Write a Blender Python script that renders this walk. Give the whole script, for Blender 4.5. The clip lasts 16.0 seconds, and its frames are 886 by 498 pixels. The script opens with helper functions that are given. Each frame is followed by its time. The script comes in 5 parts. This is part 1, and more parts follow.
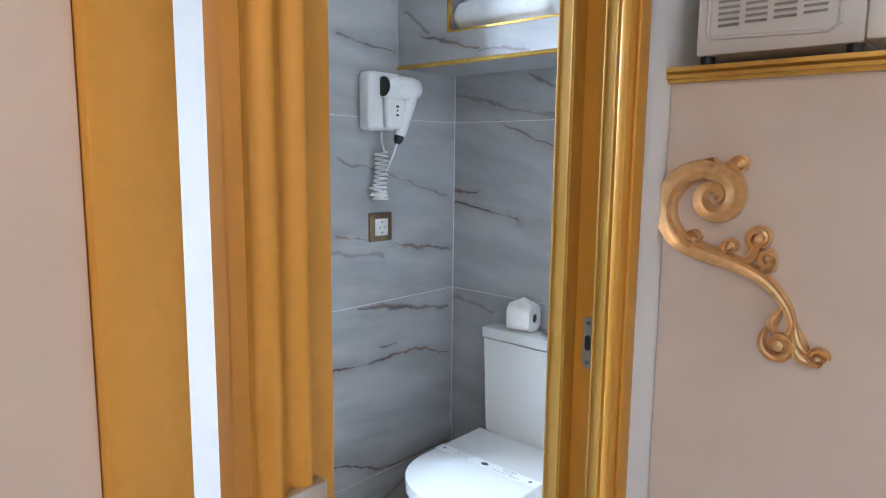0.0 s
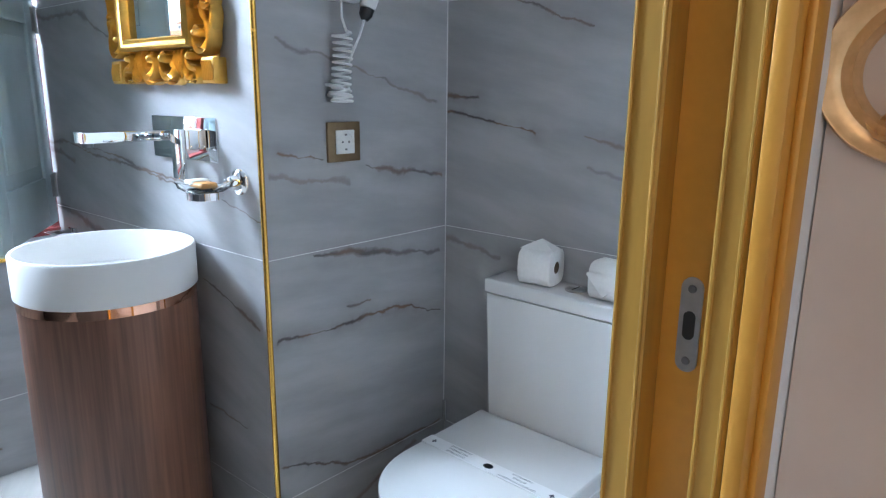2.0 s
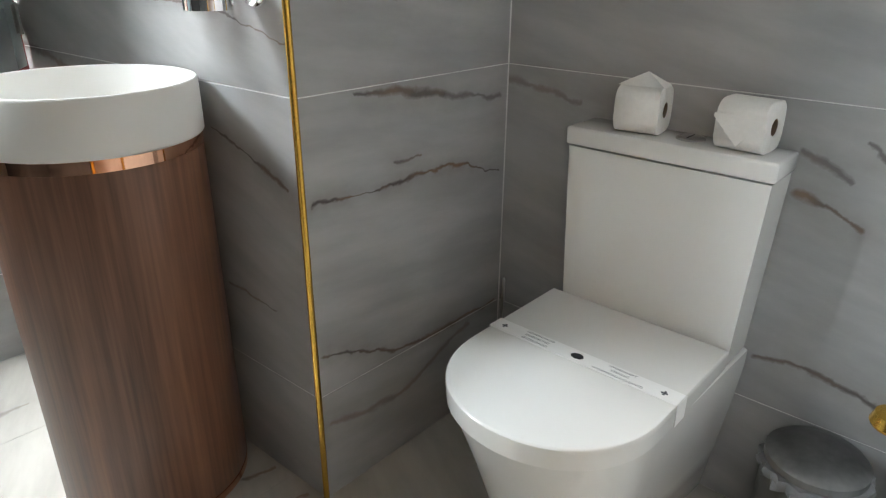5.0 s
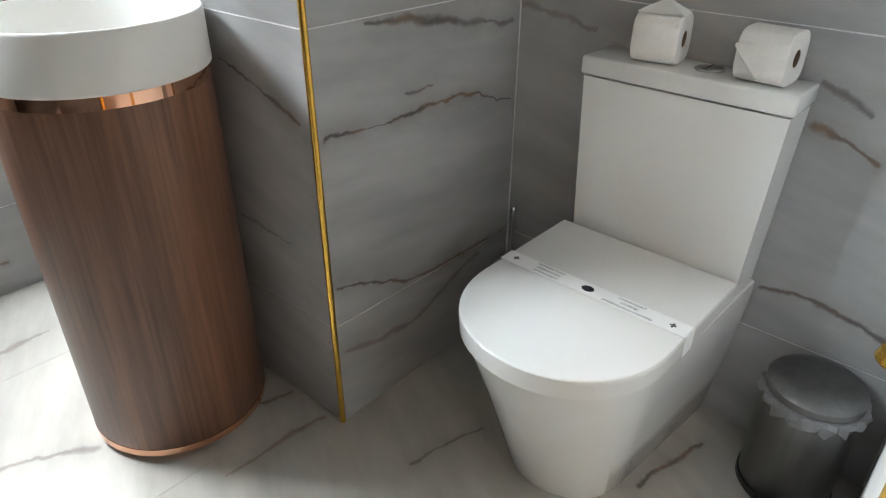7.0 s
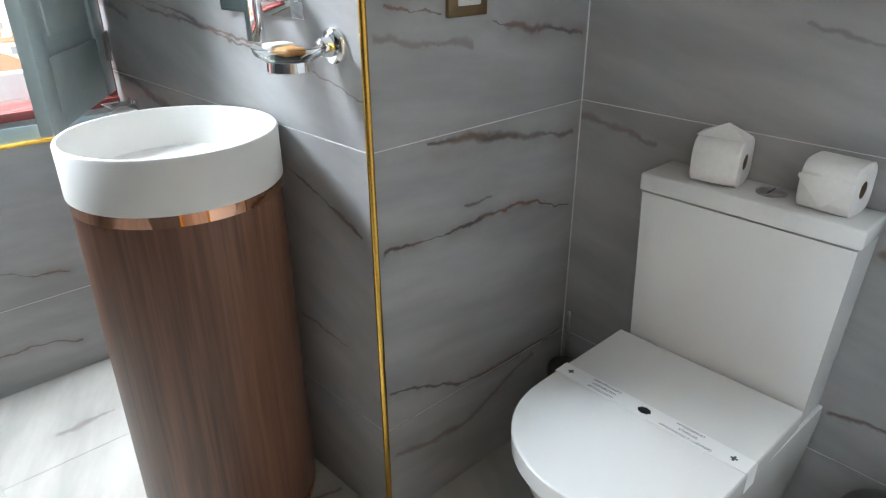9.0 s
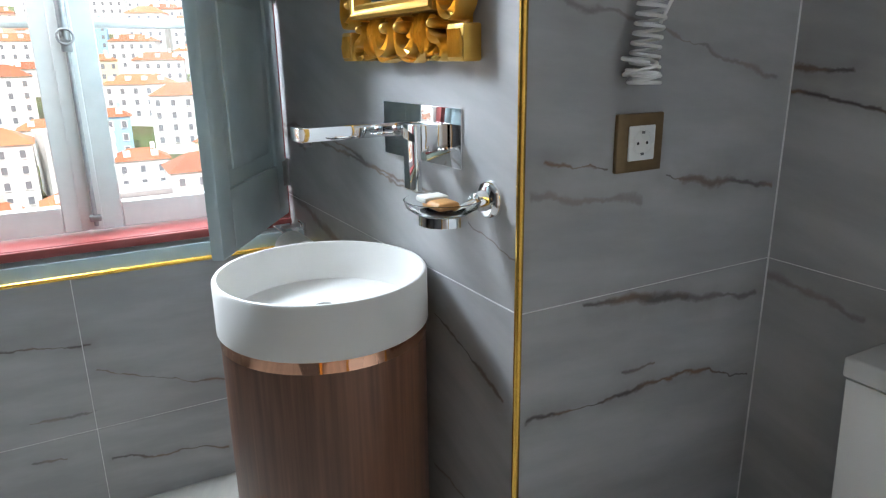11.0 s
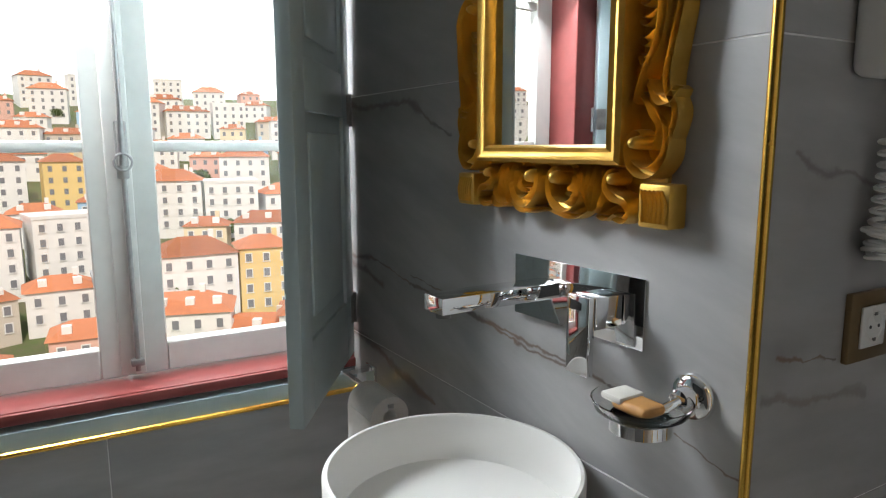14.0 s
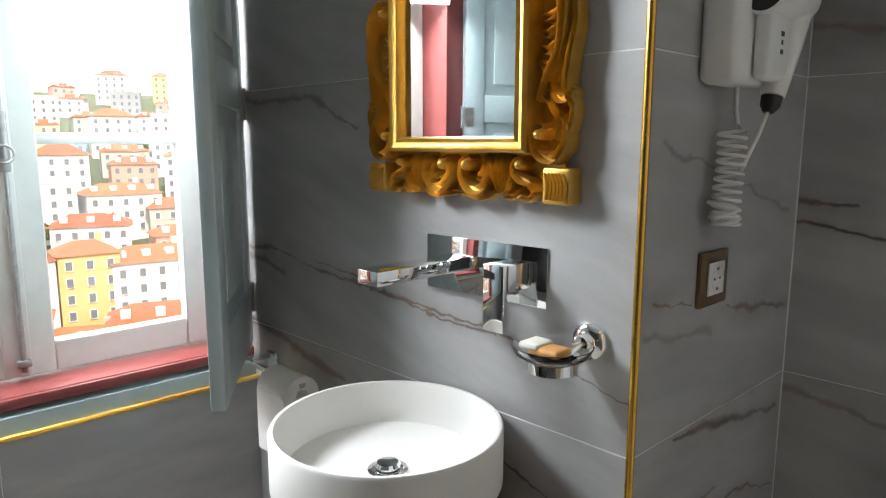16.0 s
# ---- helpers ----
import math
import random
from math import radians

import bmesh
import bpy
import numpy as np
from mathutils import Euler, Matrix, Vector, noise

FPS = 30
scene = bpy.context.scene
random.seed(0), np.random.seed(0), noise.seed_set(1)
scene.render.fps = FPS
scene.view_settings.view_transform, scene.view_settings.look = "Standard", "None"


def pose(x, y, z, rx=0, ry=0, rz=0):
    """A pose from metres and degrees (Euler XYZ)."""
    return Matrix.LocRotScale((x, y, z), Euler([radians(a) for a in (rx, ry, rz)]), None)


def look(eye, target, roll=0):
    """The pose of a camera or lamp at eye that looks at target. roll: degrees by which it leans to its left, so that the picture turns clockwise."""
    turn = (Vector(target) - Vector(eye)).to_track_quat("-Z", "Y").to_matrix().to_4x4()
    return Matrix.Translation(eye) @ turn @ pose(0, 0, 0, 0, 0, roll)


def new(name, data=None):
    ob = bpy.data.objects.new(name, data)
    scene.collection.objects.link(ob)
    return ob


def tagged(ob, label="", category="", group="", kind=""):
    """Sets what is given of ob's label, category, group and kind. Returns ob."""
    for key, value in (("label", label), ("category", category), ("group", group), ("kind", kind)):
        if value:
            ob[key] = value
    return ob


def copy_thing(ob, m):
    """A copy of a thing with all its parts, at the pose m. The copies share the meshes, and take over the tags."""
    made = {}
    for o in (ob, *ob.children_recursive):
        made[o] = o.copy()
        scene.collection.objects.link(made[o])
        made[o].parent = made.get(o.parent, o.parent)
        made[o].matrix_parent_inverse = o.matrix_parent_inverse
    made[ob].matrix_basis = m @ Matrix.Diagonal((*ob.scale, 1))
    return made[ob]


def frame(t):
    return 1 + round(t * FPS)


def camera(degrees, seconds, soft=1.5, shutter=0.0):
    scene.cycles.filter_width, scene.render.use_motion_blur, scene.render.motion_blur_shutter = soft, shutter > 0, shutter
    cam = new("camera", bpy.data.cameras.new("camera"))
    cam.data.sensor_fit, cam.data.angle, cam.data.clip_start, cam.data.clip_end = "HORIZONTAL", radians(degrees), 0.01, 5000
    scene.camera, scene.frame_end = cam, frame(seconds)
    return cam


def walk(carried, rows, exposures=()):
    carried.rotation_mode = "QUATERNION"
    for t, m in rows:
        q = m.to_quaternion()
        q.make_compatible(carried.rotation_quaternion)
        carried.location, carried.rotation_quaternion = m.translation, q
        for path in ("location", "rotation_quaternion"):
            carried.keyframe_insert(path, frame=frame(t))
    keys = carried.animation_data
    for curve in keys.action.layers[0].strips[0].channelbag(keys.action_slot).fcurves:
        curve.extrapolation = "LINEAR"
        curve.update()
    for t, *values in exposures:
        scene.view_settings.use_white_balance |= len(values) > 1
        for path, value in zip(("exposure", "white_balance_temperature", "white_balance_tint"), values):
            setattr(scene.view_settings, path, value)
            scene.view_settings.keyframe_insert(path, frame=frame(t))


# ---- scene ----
cam = camera(67.6, 16.0, 1.2)
METRES, EYE, TILT, LEAN, TURN = 1.92, 1.344, 0.0, 0.0, 42.0
ROWS = [
    (0.0, 0.0, 0.0, 0.0, 0.09, -8.01, -0.64),
    (0.5, 0.0026, 0.0646, -0.0161, -0.04, -8.03, -0.66),
    (1.0, 0.0171, 0.1633, -0.0383, -0.01, -8.94, -0.42),
    (1.5, 0.0249, 0.2392, -0.0441, -0.05, -10.27, -0.51),
    (2.0, 0.0124, 0.3019, -0.0635, -0.1, -13.14, -0.55),
    (2.5, -0.0168, 0.3559, -0.0699, -0.04, -15.75, -0.57),
    (3.0, -0.0424, 0.3809, -0.0708, 0.03, -16.36, -0.47),
    (3.5, -0.0558, 0.4106, -0.0891, -0.0, -16.58, -0.45),
    (4.0, -0.0547, 0.4421, -0.109, 0.01, -17.29, -0.4),
    (4.5, -0.054, 0.4568, -0.1264, 0.07, -20.35, -0.37),
    (5.0, -0.0589, 0.4596, -0.1424, -0.03, -23.45, -0.34),
    (7.5, -0.0723, 0.4647, -0.1157, 0.14, -30.7, -0.16),
    (8.0, -0.0759, 0.4676, -0.098, 0.53, -29.39, -0.12),
    (10.5, -0.0612, 0.5218, -0.0609, 16.43, -18.9, 0.8),
    (11.0, -0.0749, 0.5455, -0.049, 19.5, -16.34, 0.81),
    (11.5, -0.0826, 0.5589, -0.0414, 22.68, -13.22, 0.82),
    (12.0, -0.0999, 0.5867, -0.0366, 25.27, -12.11, 0.82),
    (12.5, -0.1221, 0.6168, -0.0241, 27.43, -10.61, 0.78),
    (13.0, -0.1486, 0.6255, -0.0132, 27.99, -10.16, 0.75),
    (13.5, -0.2052, 0.6305, 0.0007, 26.14, -9.55, 0.52),
    (14.0, -0.242, 0.6148, -0.0001, 18.44, -8.9, 0.14),
    (14.5, -0.2578, 0.603, -0.0007, 12.2, -8.93, -0.01),
    (15.0, -0.2677, 0.5727, -0.0001, 7.98, -8.89, -0.09),
    (15.5, -0.2801, 0.5511, -0.0019, 5.82, -9.0, -0.11),
    (16.0, -0.2901, 0.5361, -0.0064, 5.08, -9.03, -0.08),
]

MID = pose(0, 0, EYE, TILT, LEAN, TURN)
STOPS = [
    (0.0, 1.45, 5600, 10), (1.0, 1.1, 5400, 10), (1.5, 1.15, 5300, 10), (2.0, 1.05, 5500, 10), (3.0, 0.7, 6350, 10),
    (5.0, 0.85, 6950, 10), (8.0, 0.95, 6700, 10), (10.5, 0.55, 6300, 10), (11.5, 0.25, 6350, 10),
    (12.5, 0.05, 6800, 10), (13.5, -0.2, 6950, 10), (14.0, -0.4, 7000, 12), (14.6, -0.05, 7000, 12), (16.0, 0.15, 7000, 12),
]
walk(cam, [(t, MID @ pose(METRES * x, METRES * y, METRES * z, 90 + pitch, roll, yaw)) for t, x, y, z, yaw, pitch, roll in ROWS], STOPS)

# ---- light ----
SUN_EL, SUN_AZ = radians(42), radians(100)
world = bpy.data.worlds.new("sky")
scene.world = world
world.use_nodes = True
wn, wl = world.node_tree.nodes, world.node_tree.links
sky = wn.new("ShaderNodeTexSky")
sky.sky_type = "NISHITA"
sky.sun_disc = False
sky.sun_elevation, sky.sun_rotation = SUN_EL, SUN_AZ
sky.air_density, sky.dust_density, sky.ozone_density = 1.0, 1.5, 1.0
wl.new(sky.outputs[0], wn["Background"].inputs["Color"])
wn["Background"].inputs["Strength"].default_value = 0.15
sun = new("sun", bpy.data.lights.new("sun", "SUN"))
sun.data.energy, sun.data.angle, sun.data.color = 3.8, radians(3), (1, 0.95, 0.87)
sun.matrix_world = look((math.sin(SUN_AZ) * 20, math.cos(SUN_AZ) * 20, 20 * math.tan(SUN_EL)), (0, 0, 0))


def area(name, eye, target, sx, sy, watts, colour):
    d = bpy.data.lights.new(name, "AREA")
    d.shape, d.size, d.size_y, d.energy, d.color = "RECTANGLE", sx, sy, watts, colour
    ob = new(name, d)
    ob.matrix_world = look(eye, target)
    return ob


# sky light at the head of the bathroom window, at the hallway window, and the hallway ceiling lamp
area("window_light", (-2.90, 0.60, 1.98), (-2.15, 1.237, 1.15), 0.85, 0.42, 74, (0.80, 0.90, 1.0))
area("hall_window_light", (0.2, -1.78, 1.5), (0.3, 1.0, 1.2), 0.9, 1.2, 1.0, (0.74, 0.87, 1.0))
area("hall_lamp_light", (0.1, -0.7, 2.38), (0.1, -0.7, 0), 0.2, 0.2, 5.7, (1.0, 0.70, 0.45))


# ---- materials ----
def mat(name, colour=(0.5, 0.5, 0.5), rough=0.5, metal=0.0, vary=0.12, scale=30.0, bump=0.0, stretch=(1, 1, 1), second=None, coat=0.0, random_tint=0.0):
    m = bpy.data.materials.new(name)
    m.use_nodes = True
    n, l = m.node_tree.nodes, m.node_tree.links
    b = n["Principled BSDF"]
    b.inputs["Roughness"].default_value, b.inputs["Metallic"].default_value = rough, metal
    b.inputs["Coat Weight"].default_value = coat
    geo = n.new("ShaderNodeNewGeometry")
    mp = n.new("ShaderNodeMapping")
    mp.inputs["Scale"].default_value = stretch
    l.new(geo.outputs["Position"], mp.inputs["Vector"])
    fine, wide = n.new("ShaderNodeTexNoise"), n.new("ShaderNodeTexNoise")
    for t, s, d in ((fine, scale, 6), (wide, scale * 0.13, 3)):
        t.inputs["Scale"].default_value, t.inputs["Detail"].default_value = s, d
        l.new(mp.outputs[0], t.inputs["Vector"])
    add = n.new("ShaderNodeMath")
    add.operation = "ADD"
    l.new(fine.outputs[0], add.inputs[0])
    l.new(wide.outputs[0], add.inputs[1])
    half = n.new("ShaderNodeMath")
    half.operation, half.inputs[1].default_value = "MULTIPLY", 0.5
    l.new(add.outputs[0], half.inputs[0])
    ramp = n.new("ShaderNodeValToRGB")
    ramp.color_ramp.elements[0].position, ramp.color_ramp.elements[1].position = 0.35, 0.65
    lo = second if second else tuple(c * (1 - vary) for c in colour)
    hi = colour if second else tuple(min(1, c * (1 + vary)) for c in colour)
    ramp.color_ramp.elements[0].color, ramp.color_ramp.elements[1].color = (*lo, 1), (*hi, 1)
    l.new(half.outputs[0], ramp.inputs[0])
    out = ramp.outputs[0]
    if random_tint:
        info, hsv, mr = n.new("ShaderNodeObjectInfo"), n.new("ShaderNodeHueSaturation"), n.new("ShaderNodeMapRange")
        mr.inputs["To Min"].default_value, mr.inputs["To Max"].default_value = 1 - random_tint, 1 + random_tint
        l.new(info.outputs["Random"], mr.inputs["Value"])
        l.new(mr.outputs[0], hsv.inputs["Value"])
        l.new(out, hsv.inputs["Color"])
        out = hsv.outputs[0]
    l.new(out, b.inputs["Base Color"])
    rr = n.new("ShaderNodeMapRange")
    rr.inputs["To Min"].default_value, rr.inputs["To Max"].default_value = max(0.0, rough * 0.85), min(1, rough * 1.15)
    l.new(half.outputs[0], rr.inputs["Value"])
    l.new(rr.outputs[0], b.inputs["Roughness"])
    if bump:
        bp = n.new("ShaderNodeBump")
        bp.inputs["Strength"].default_value, bp.inputs["Distance"].default_value = bump, 0.002
        l.new(fine.outputs[0], bp.inputs["Height"])
        l.new(bp.outputs[0], b.inputs["Normal"])
    return m


def marble(name, axes, slope, veins, base=(0.42, 0.42, 0.418)):
    """Grey porcelain marble: clouds, faint random veins and the drawn veins (u0, v0, u1, v1, width, strength)."""
    m = bpy.data.materials.new(name)
    m.use_nodes = True
    n, l = m.node_tree.nodes, m.node_tree.links
    b = n["Principled BSDF"]
    b.inputs["Roughness"].default_value = 0.34
    b.inputs["IOR"].default_value = 1.45

    def math_node(op, a, c, clamp=False):
        q = n.new("ShaderNodeMath")
        q.operation, q.use_clamp = op, clamp
        for i, x in enumerate((a, c)):
            if isinstance(x, (int, float)):
                q.inputs[i].default_value = x
            elif x is not None:
                l.new(x, q.inputs[i])
        return q.outputs[0]

    def vec(op, a, c):
        q = n.new("ShaderNodeVectorMath")
        q.operation = op
        for i, x in enumerate((a, c)):
            if isinstance(x, tuple):
                q.inputs[i].default_value = x
            elif x is not None:
                l.new(x, q.inputs[i])
        return q

    def noise_node(v, scale, detail, rough=0.5):
        q = n.new("ShaderNodeTexNoise")
        q.inputs["Scale"].default_value, q.inputs["Detail"].default_value, q.inputs["Roughness"].default_value = scale, detail, rough
        l.new(v, q.inputs["Vector"])
        return q

    geo, sep, com = n.new("ShaderNodeNewGeometry"), n.new("ShaderNodeSeparateXYZ"), n.new("ShaderNodeCombineXYZ")
    l.new(geo.outputs["Position"], sep.inputs[0])
    l.new(sep.outputs[axes[0]], com.inputs[0])
    l.new(sep.outputs[axes[1]], com.inputs[1])
    p = com.outputs[0]
    w1 = vec("SUBTRACT", noise_node(p, 5.0, 6, 0.6).outputs["Color"], (0.5, 0.5, 0.5))
    sc = n.new("ShaderNodeVectorMath")
    sc.operation, sc.inputs[3].default_value = "SCALE", 0.085
    l.new(w1.outputs[0], sc.inputs[0])
    flat = vec("MULTIPLY", sc.outputs[0], (1, 1, 0))
    warped = vec("ADD", p, flat.outputs[0]).outputs[0]
    fine = noise_node(p, 26.0, 5, 0.6).outputs[0]
    streak = noise_node(p, 9.0, 4, 0.6).outputs[0]
    total = None
    soft_total = None
    for u0, v0, u1, v1, width, strength in veins:
        dx, dy = u1 - u0, v1 - v0
        rel = vec("SUBTRACT", warped, (u0, v0, 0)).outputs[0]
        dot = vec("DOT_PRODUCT", rel, (dx, dy, 0)).outputs["Value"]
        t = math_node("MULTIPLY", dot, 1 / (dx * dx + dy * dy), True)
        foot = n.new("ShaderNodeVectorMath")
        foot.operation = "SCALE"
        foot.inputs[0].default_value = (dx, dy, 0)
        l.new(t, foot.inputs[3])
        dist = vec("LENGTH", vec("SUBTRACT", rel, foot.outputs[0]).outputs[0], None).outputs["Value"]
        # thickness swells along the vein
        wide = math_node("MAXIMUM", math_node("MULTIPLY", math_node("SUBTRACT", streak, 0.30), width * 4.6), width * 0.25)
        core = math_node("SUBTRACT", 1.0, math_node("DIVIDE", dist, wide), True)
        core = math_node("MULTIPLY", math_node("MULTIPLY", core, 1.3, True), strength)
        halo = math_node("SUBTRACT", 1.0, math_node("DIVIDE", dist, width * 9.0), True)
        halo = math_node("MULTIPLY", math_node("POWER", halo, 1.6), strength * 0.55)
        total = core if total is None else math_node("MAXIMUM", total, core)
        soft_total = halo if soft_total is None else math_node("MAXIMUM", soft_total, halo)
    # clouds drawn out along the grain
    mp = n.new("ShaderNodeMapping")
    mp.vector_type = "TEXTURE"
    mp.inputs["Rotation"].default_value = (0, 0, math.atan(slope))
    mp.inputs["Scale"].default_value = (1.0, 0.24, 1.0)
    l.new(p, mp.inputs["Vector"])
    cloud = noise_node(mp.outputs[0], 2.6, 5, 0.55).outputs[0]
    band = n.new("ShaderNodeMapRange")
    band.interpolation_type = "SMOOTHSTEP"
    band.inputs["From Min"].default_value, band.inputs["From Max"].default_value = 0.28, 0.72
    l.new(cloud, band.inputs["Value"])
    tone = n.new("ShaderNodeMix")
    tone.data_type = "RGBA"
    tone.inputs[6].default_value = (*[c * 0.82 for c in base], 1)
    tone.inputs[7].default_value = (*[c * 1.10 for c in base], 1)
    l.new(band.outputs[0], tone.inputs[0])

    def mix(fac, a, colour):
        q = n.new("ShaderNodeMix")
        q.data_type = "RGBA"
        l.new(fac, q.inputs[0])
        l.new(a, q.inputs[6])
        q.inputs[7].default_value = (*colour, 1)
        return q.outputs[2]

    out = tone.outputs[2]
    if total is not None:
        warm = n.new("ShaderNodeValToRGB")
        warm.color_ramp.elements[0].position, warm.color_ramp.elements[1].position = 0.42, 0.60
        warm.color_ramp.elements[0].color, warm.color_ramp.elements[1].color = (0.075, 0.062, 0.058, 1), (0.21, 0.125, 0.07, 1)
        l.new(noise_node(p, 7.0, 3).outputs[0], warm.inputs[0])
        out = mix(math_node("MULTIPLY", soft_total, math_node("MULTIPLY", math_node("SUBTRACT", streak, 0.28, True), 3.2, True)), out, (0.19, 0.165, 0.145))
        q = n.new("ShaderNodeMix")
        q.data_type = "RGBA"
        l.new(total, q.inputs[0])
        l.new(out, q.inputs[6])
        l.new(warm.outputs[0], q.inputs[7])
        out = q.outputs[2]
    l.new(out, b.inputs["Base Color"])
    return m


def glass_mat(name, tint=(1, 1, 1), rough=0.0, ior=1.45):
    m = bpy.data.materials.new(name)
    m.use_nodes = True
    b = m.node_tree.nodes["Principled BSDF"]
    b.inputs["Base Color"].default_value = (*tint, 1)
    b.inputs["Transmission Weight"].default_value, b.inputs["Roughness"].default_value, b.inputs["IOR"].default_value = 1.0, rough, ior
    return m


V_SINK = [(-2.844, 1.070, -2.552, 1.006, 0.012, 0.6), (-2.423, 1.065, -2.234, 1.046, 0.004, 0.8), (-2.234, 1.046, -1.996, 1.011, 0.004, 0.8), (-1.996, 1.011, -1.870, 1.001, 0.004, 0.8), (-2.776, 1.071, -2.437, 1.049, 0.007, 0.7), (-2.437, 1.049, -2.249, 1.031, 0.007, 0.7), (-2.249, 1.031, -2.095, 1.031, 0.0045, 0.8), (-2.095, 1.031, -1.938, 1.016, 0.0045, 0.8), (-1.938, 1.016, -1.810, 1.004, 0.0045, 0.8), (-1.810, 1.004, -1.599, 0.953, 0.0045, 0.8), (-2.793, 0.866, -2.559, 0.846, 0.012, 0.7), (-2.559, 0.846, -2.321, 0.790, 0.012, 0.7), (-2.747, 1.438, -2.422, 1.435, 0.01, 0.55), (-2.422, 1.435, -2.244, 1.367, 0.01, 0.55), (-1.872, 0.771, -1.728, 0.728, 0.007, 0.85), (-1.728, 0.728, -1.636, 0.690, 0.007, 0.85), (-1.877, 0.429, -1.700, 0.418, 0.005, 0.6)]
V_DRYER = [(1.270, 1.087, 1.399, 1.074, 0.004, 0.8), (1.525, 1.062, 1.642, 1.043, 0.007, 0.75), (1.642, 1.043, 1.808, 1.013, 0.007, 0.75), (1.255, 1.051, 1.467, 1.017, 0.006, 0.4), (1.262, 0.663, 1.378, 0.651, 0.005, 0.95), (1.378, 0.651, 1.461, 0.664, 0.005, 0.95), (1.461, 0.664, 1.628, 0.661, 0.005, 0.95), (1.628, 0.661, 1.809, 0.621, 0.005, 0.95), (1.461, 0.703, 1.532, 0.699, 0.006, 0.7), (1.369, 0.847, 1.489, 0.847, 0.009, 0.8), (1.489, 0.847, 1.607, 0.823, 0.009, 0.8), (1.607, 0.823, 1.797, 0.776, 0.008, 0.6), (1.249, 0.358, 1.436, 0.285, 0.006, 0.85), (1.436, 0.285, 1.656, 0.262, 0.006, 0.85), (1.656, 0.262, 1.808, 0.273, 0.006, 0.85), (1.288, 1.695, 1.531, 1.672, 0.004, 0.7), (1.276, 1.334, 1.407, 1.299, 0.006, 0.45), (1.407, 1.299, 1.785, 1.205, 0.006, 0.45), (1.268, 0.196, 1.448, 0.157, 0.009, 0.5), (1.448, 0.157, 1.707, 0.241, 0.009, 0.5)]
V_TOILET = [(-1.596, 1.228, -1.488, 1.212, 0.007, 0.85), (-1.597, 1.180, -1.485, 1.163, 0.005, 0.95), (-1.485, 1.163, -1.312, 1.130, 0.005, 0.95), (-1.163, 1.124, -0.953, 1.095, 0.006, 0.55), (-1.155, 1.049, -1.011, 1.028, 0.007, 0.35), (-0.957, 0.785, -0.864, 0.751, 0.008, 0.6), (-0.863, 0.811, -0.768, 0.770, 0.009, 0.65), (-0.952, 0.711, -0.895, 0.700, 0.007, 0.8), (-0.895, 0.700, -0.831, 0.665, 0.007, 0.8), (-0.957, 0.367, -0.843, 0.360, 0.01, 0.8), (-0.843, 0.360, -0.738, 0.343, 0.01, 0.8), (-1.595, 1.557, -1.156, 1.474, 0.01, 0.45), (-1.402, 1.463, -1.162, 1.368, 0.005, 0.7), (-1.268, 1.613, -1.159, 1.553, 0.008, 0.6), (-1.592, 0.830, -1.400, 0.804, 0.01, 0.45)]
V_WINDOW = [(0.244, 0.596, 0.333, 0.550, 0.005, 0.8), (0.333, 0.550, 0.617, 0.506, 0.005, 0.8), (0.295, 0.528, 0.351, 0.494, 0.004, 0.7), (0.625, 0.427, 0.788, 0.374, 0.004, 0.75), (0.788, 0.374, 0.948, 0.330, 0.004, 0.75), (0.627, 0.156, 0.942, 0.095, 0.004, 0.75), (0.458, 0.313, 0.606, 0.319, 0.004, 0.5), (0.437, 0.206, 0.513, 0.188, 0.004, 0.6)]
V_SHELF = [(-1.494, 1.709, -1.364, 1.675, 0.007, 0.8), (-1.364, 1.675, -1.254, 1.664, 0.007, 0.8), (-1.254, 1.656, -1.094, 1.633, 0.006, 0.5), (-1.570, 1.792, -1.458, 1.718, 0.007, 0.5)]
V_FLOOR = [(-1.394, 1.254, -1.343, 1.430, 0.006, 0.6), (-1.014, 1.521, -0.967, 1.716, 0.008, 0.8), (-1.649, 0.983, -1.631, 1.227, 0.006, 0.6), (-2.023, 0.652, -1.934, 0.826, 0.008, 0.5), (-2.428, 0.784, -2.428, 0.909, 0.01, 0.45), (-1.776, 1.157, -1.757, 1.226, 0.008, 0.7)]
M_WALL_SINK = marble("marble_sink_wall", (0, 2), -0.30, V_SINK)
M_WALL_DRYER = marble("marble_dryer_wall", (1, 2), -0.10, V_DRYER)
M_WALL_TOILET = marble("marble_toilet_wall", (0, 2), -0.22, V_TOILET)
M_WALL_WINDOW = marble("marble_window_wall", (1, 2), -0.05, V_WINDOW)
M_SHELF = marble("marble_shelf_box", (0, 2), -0.2, V_SHELF)
M_FLOOR = marble("marble_floor", (0, 1), -0.5, V_FLOOR, base=(0.50, 0.475, 0.43))
# near-black for wall faces out of view, chosen to absorb bounced light
M_UNSEEN_DARK = mat("dark_bounce_absorber", (0.075, 0.072, 0.070), 0.4, vary=0.2, scale=6)
M_GROUT = mat("grout", (0.80, 0.80, 0.79), 0.8, scale=60)
M_FLOOR_JOINT = mat("floor_joint", (0.42, 0.40, 0.37), 0.8, scale=60)
M_GOLD = mat("gold_trim", (0.82, 0.50, 0.10), 0.26, 1.0, vary=0.08, scale=80)
M_GILT = mat("gilt_paint", (0.76, 0.48, 0.11), 0.38, 0.7, scale=40, bump=0.2, second=(0.58, 0.34, 0.065))
M_GILT_PALE = mat("aged_gilt_paint", (0.86, 0.60, 0.31), 0.36, 0.6, scale=60, bump=0.3, second=(0.62, 0.39, 0.17))
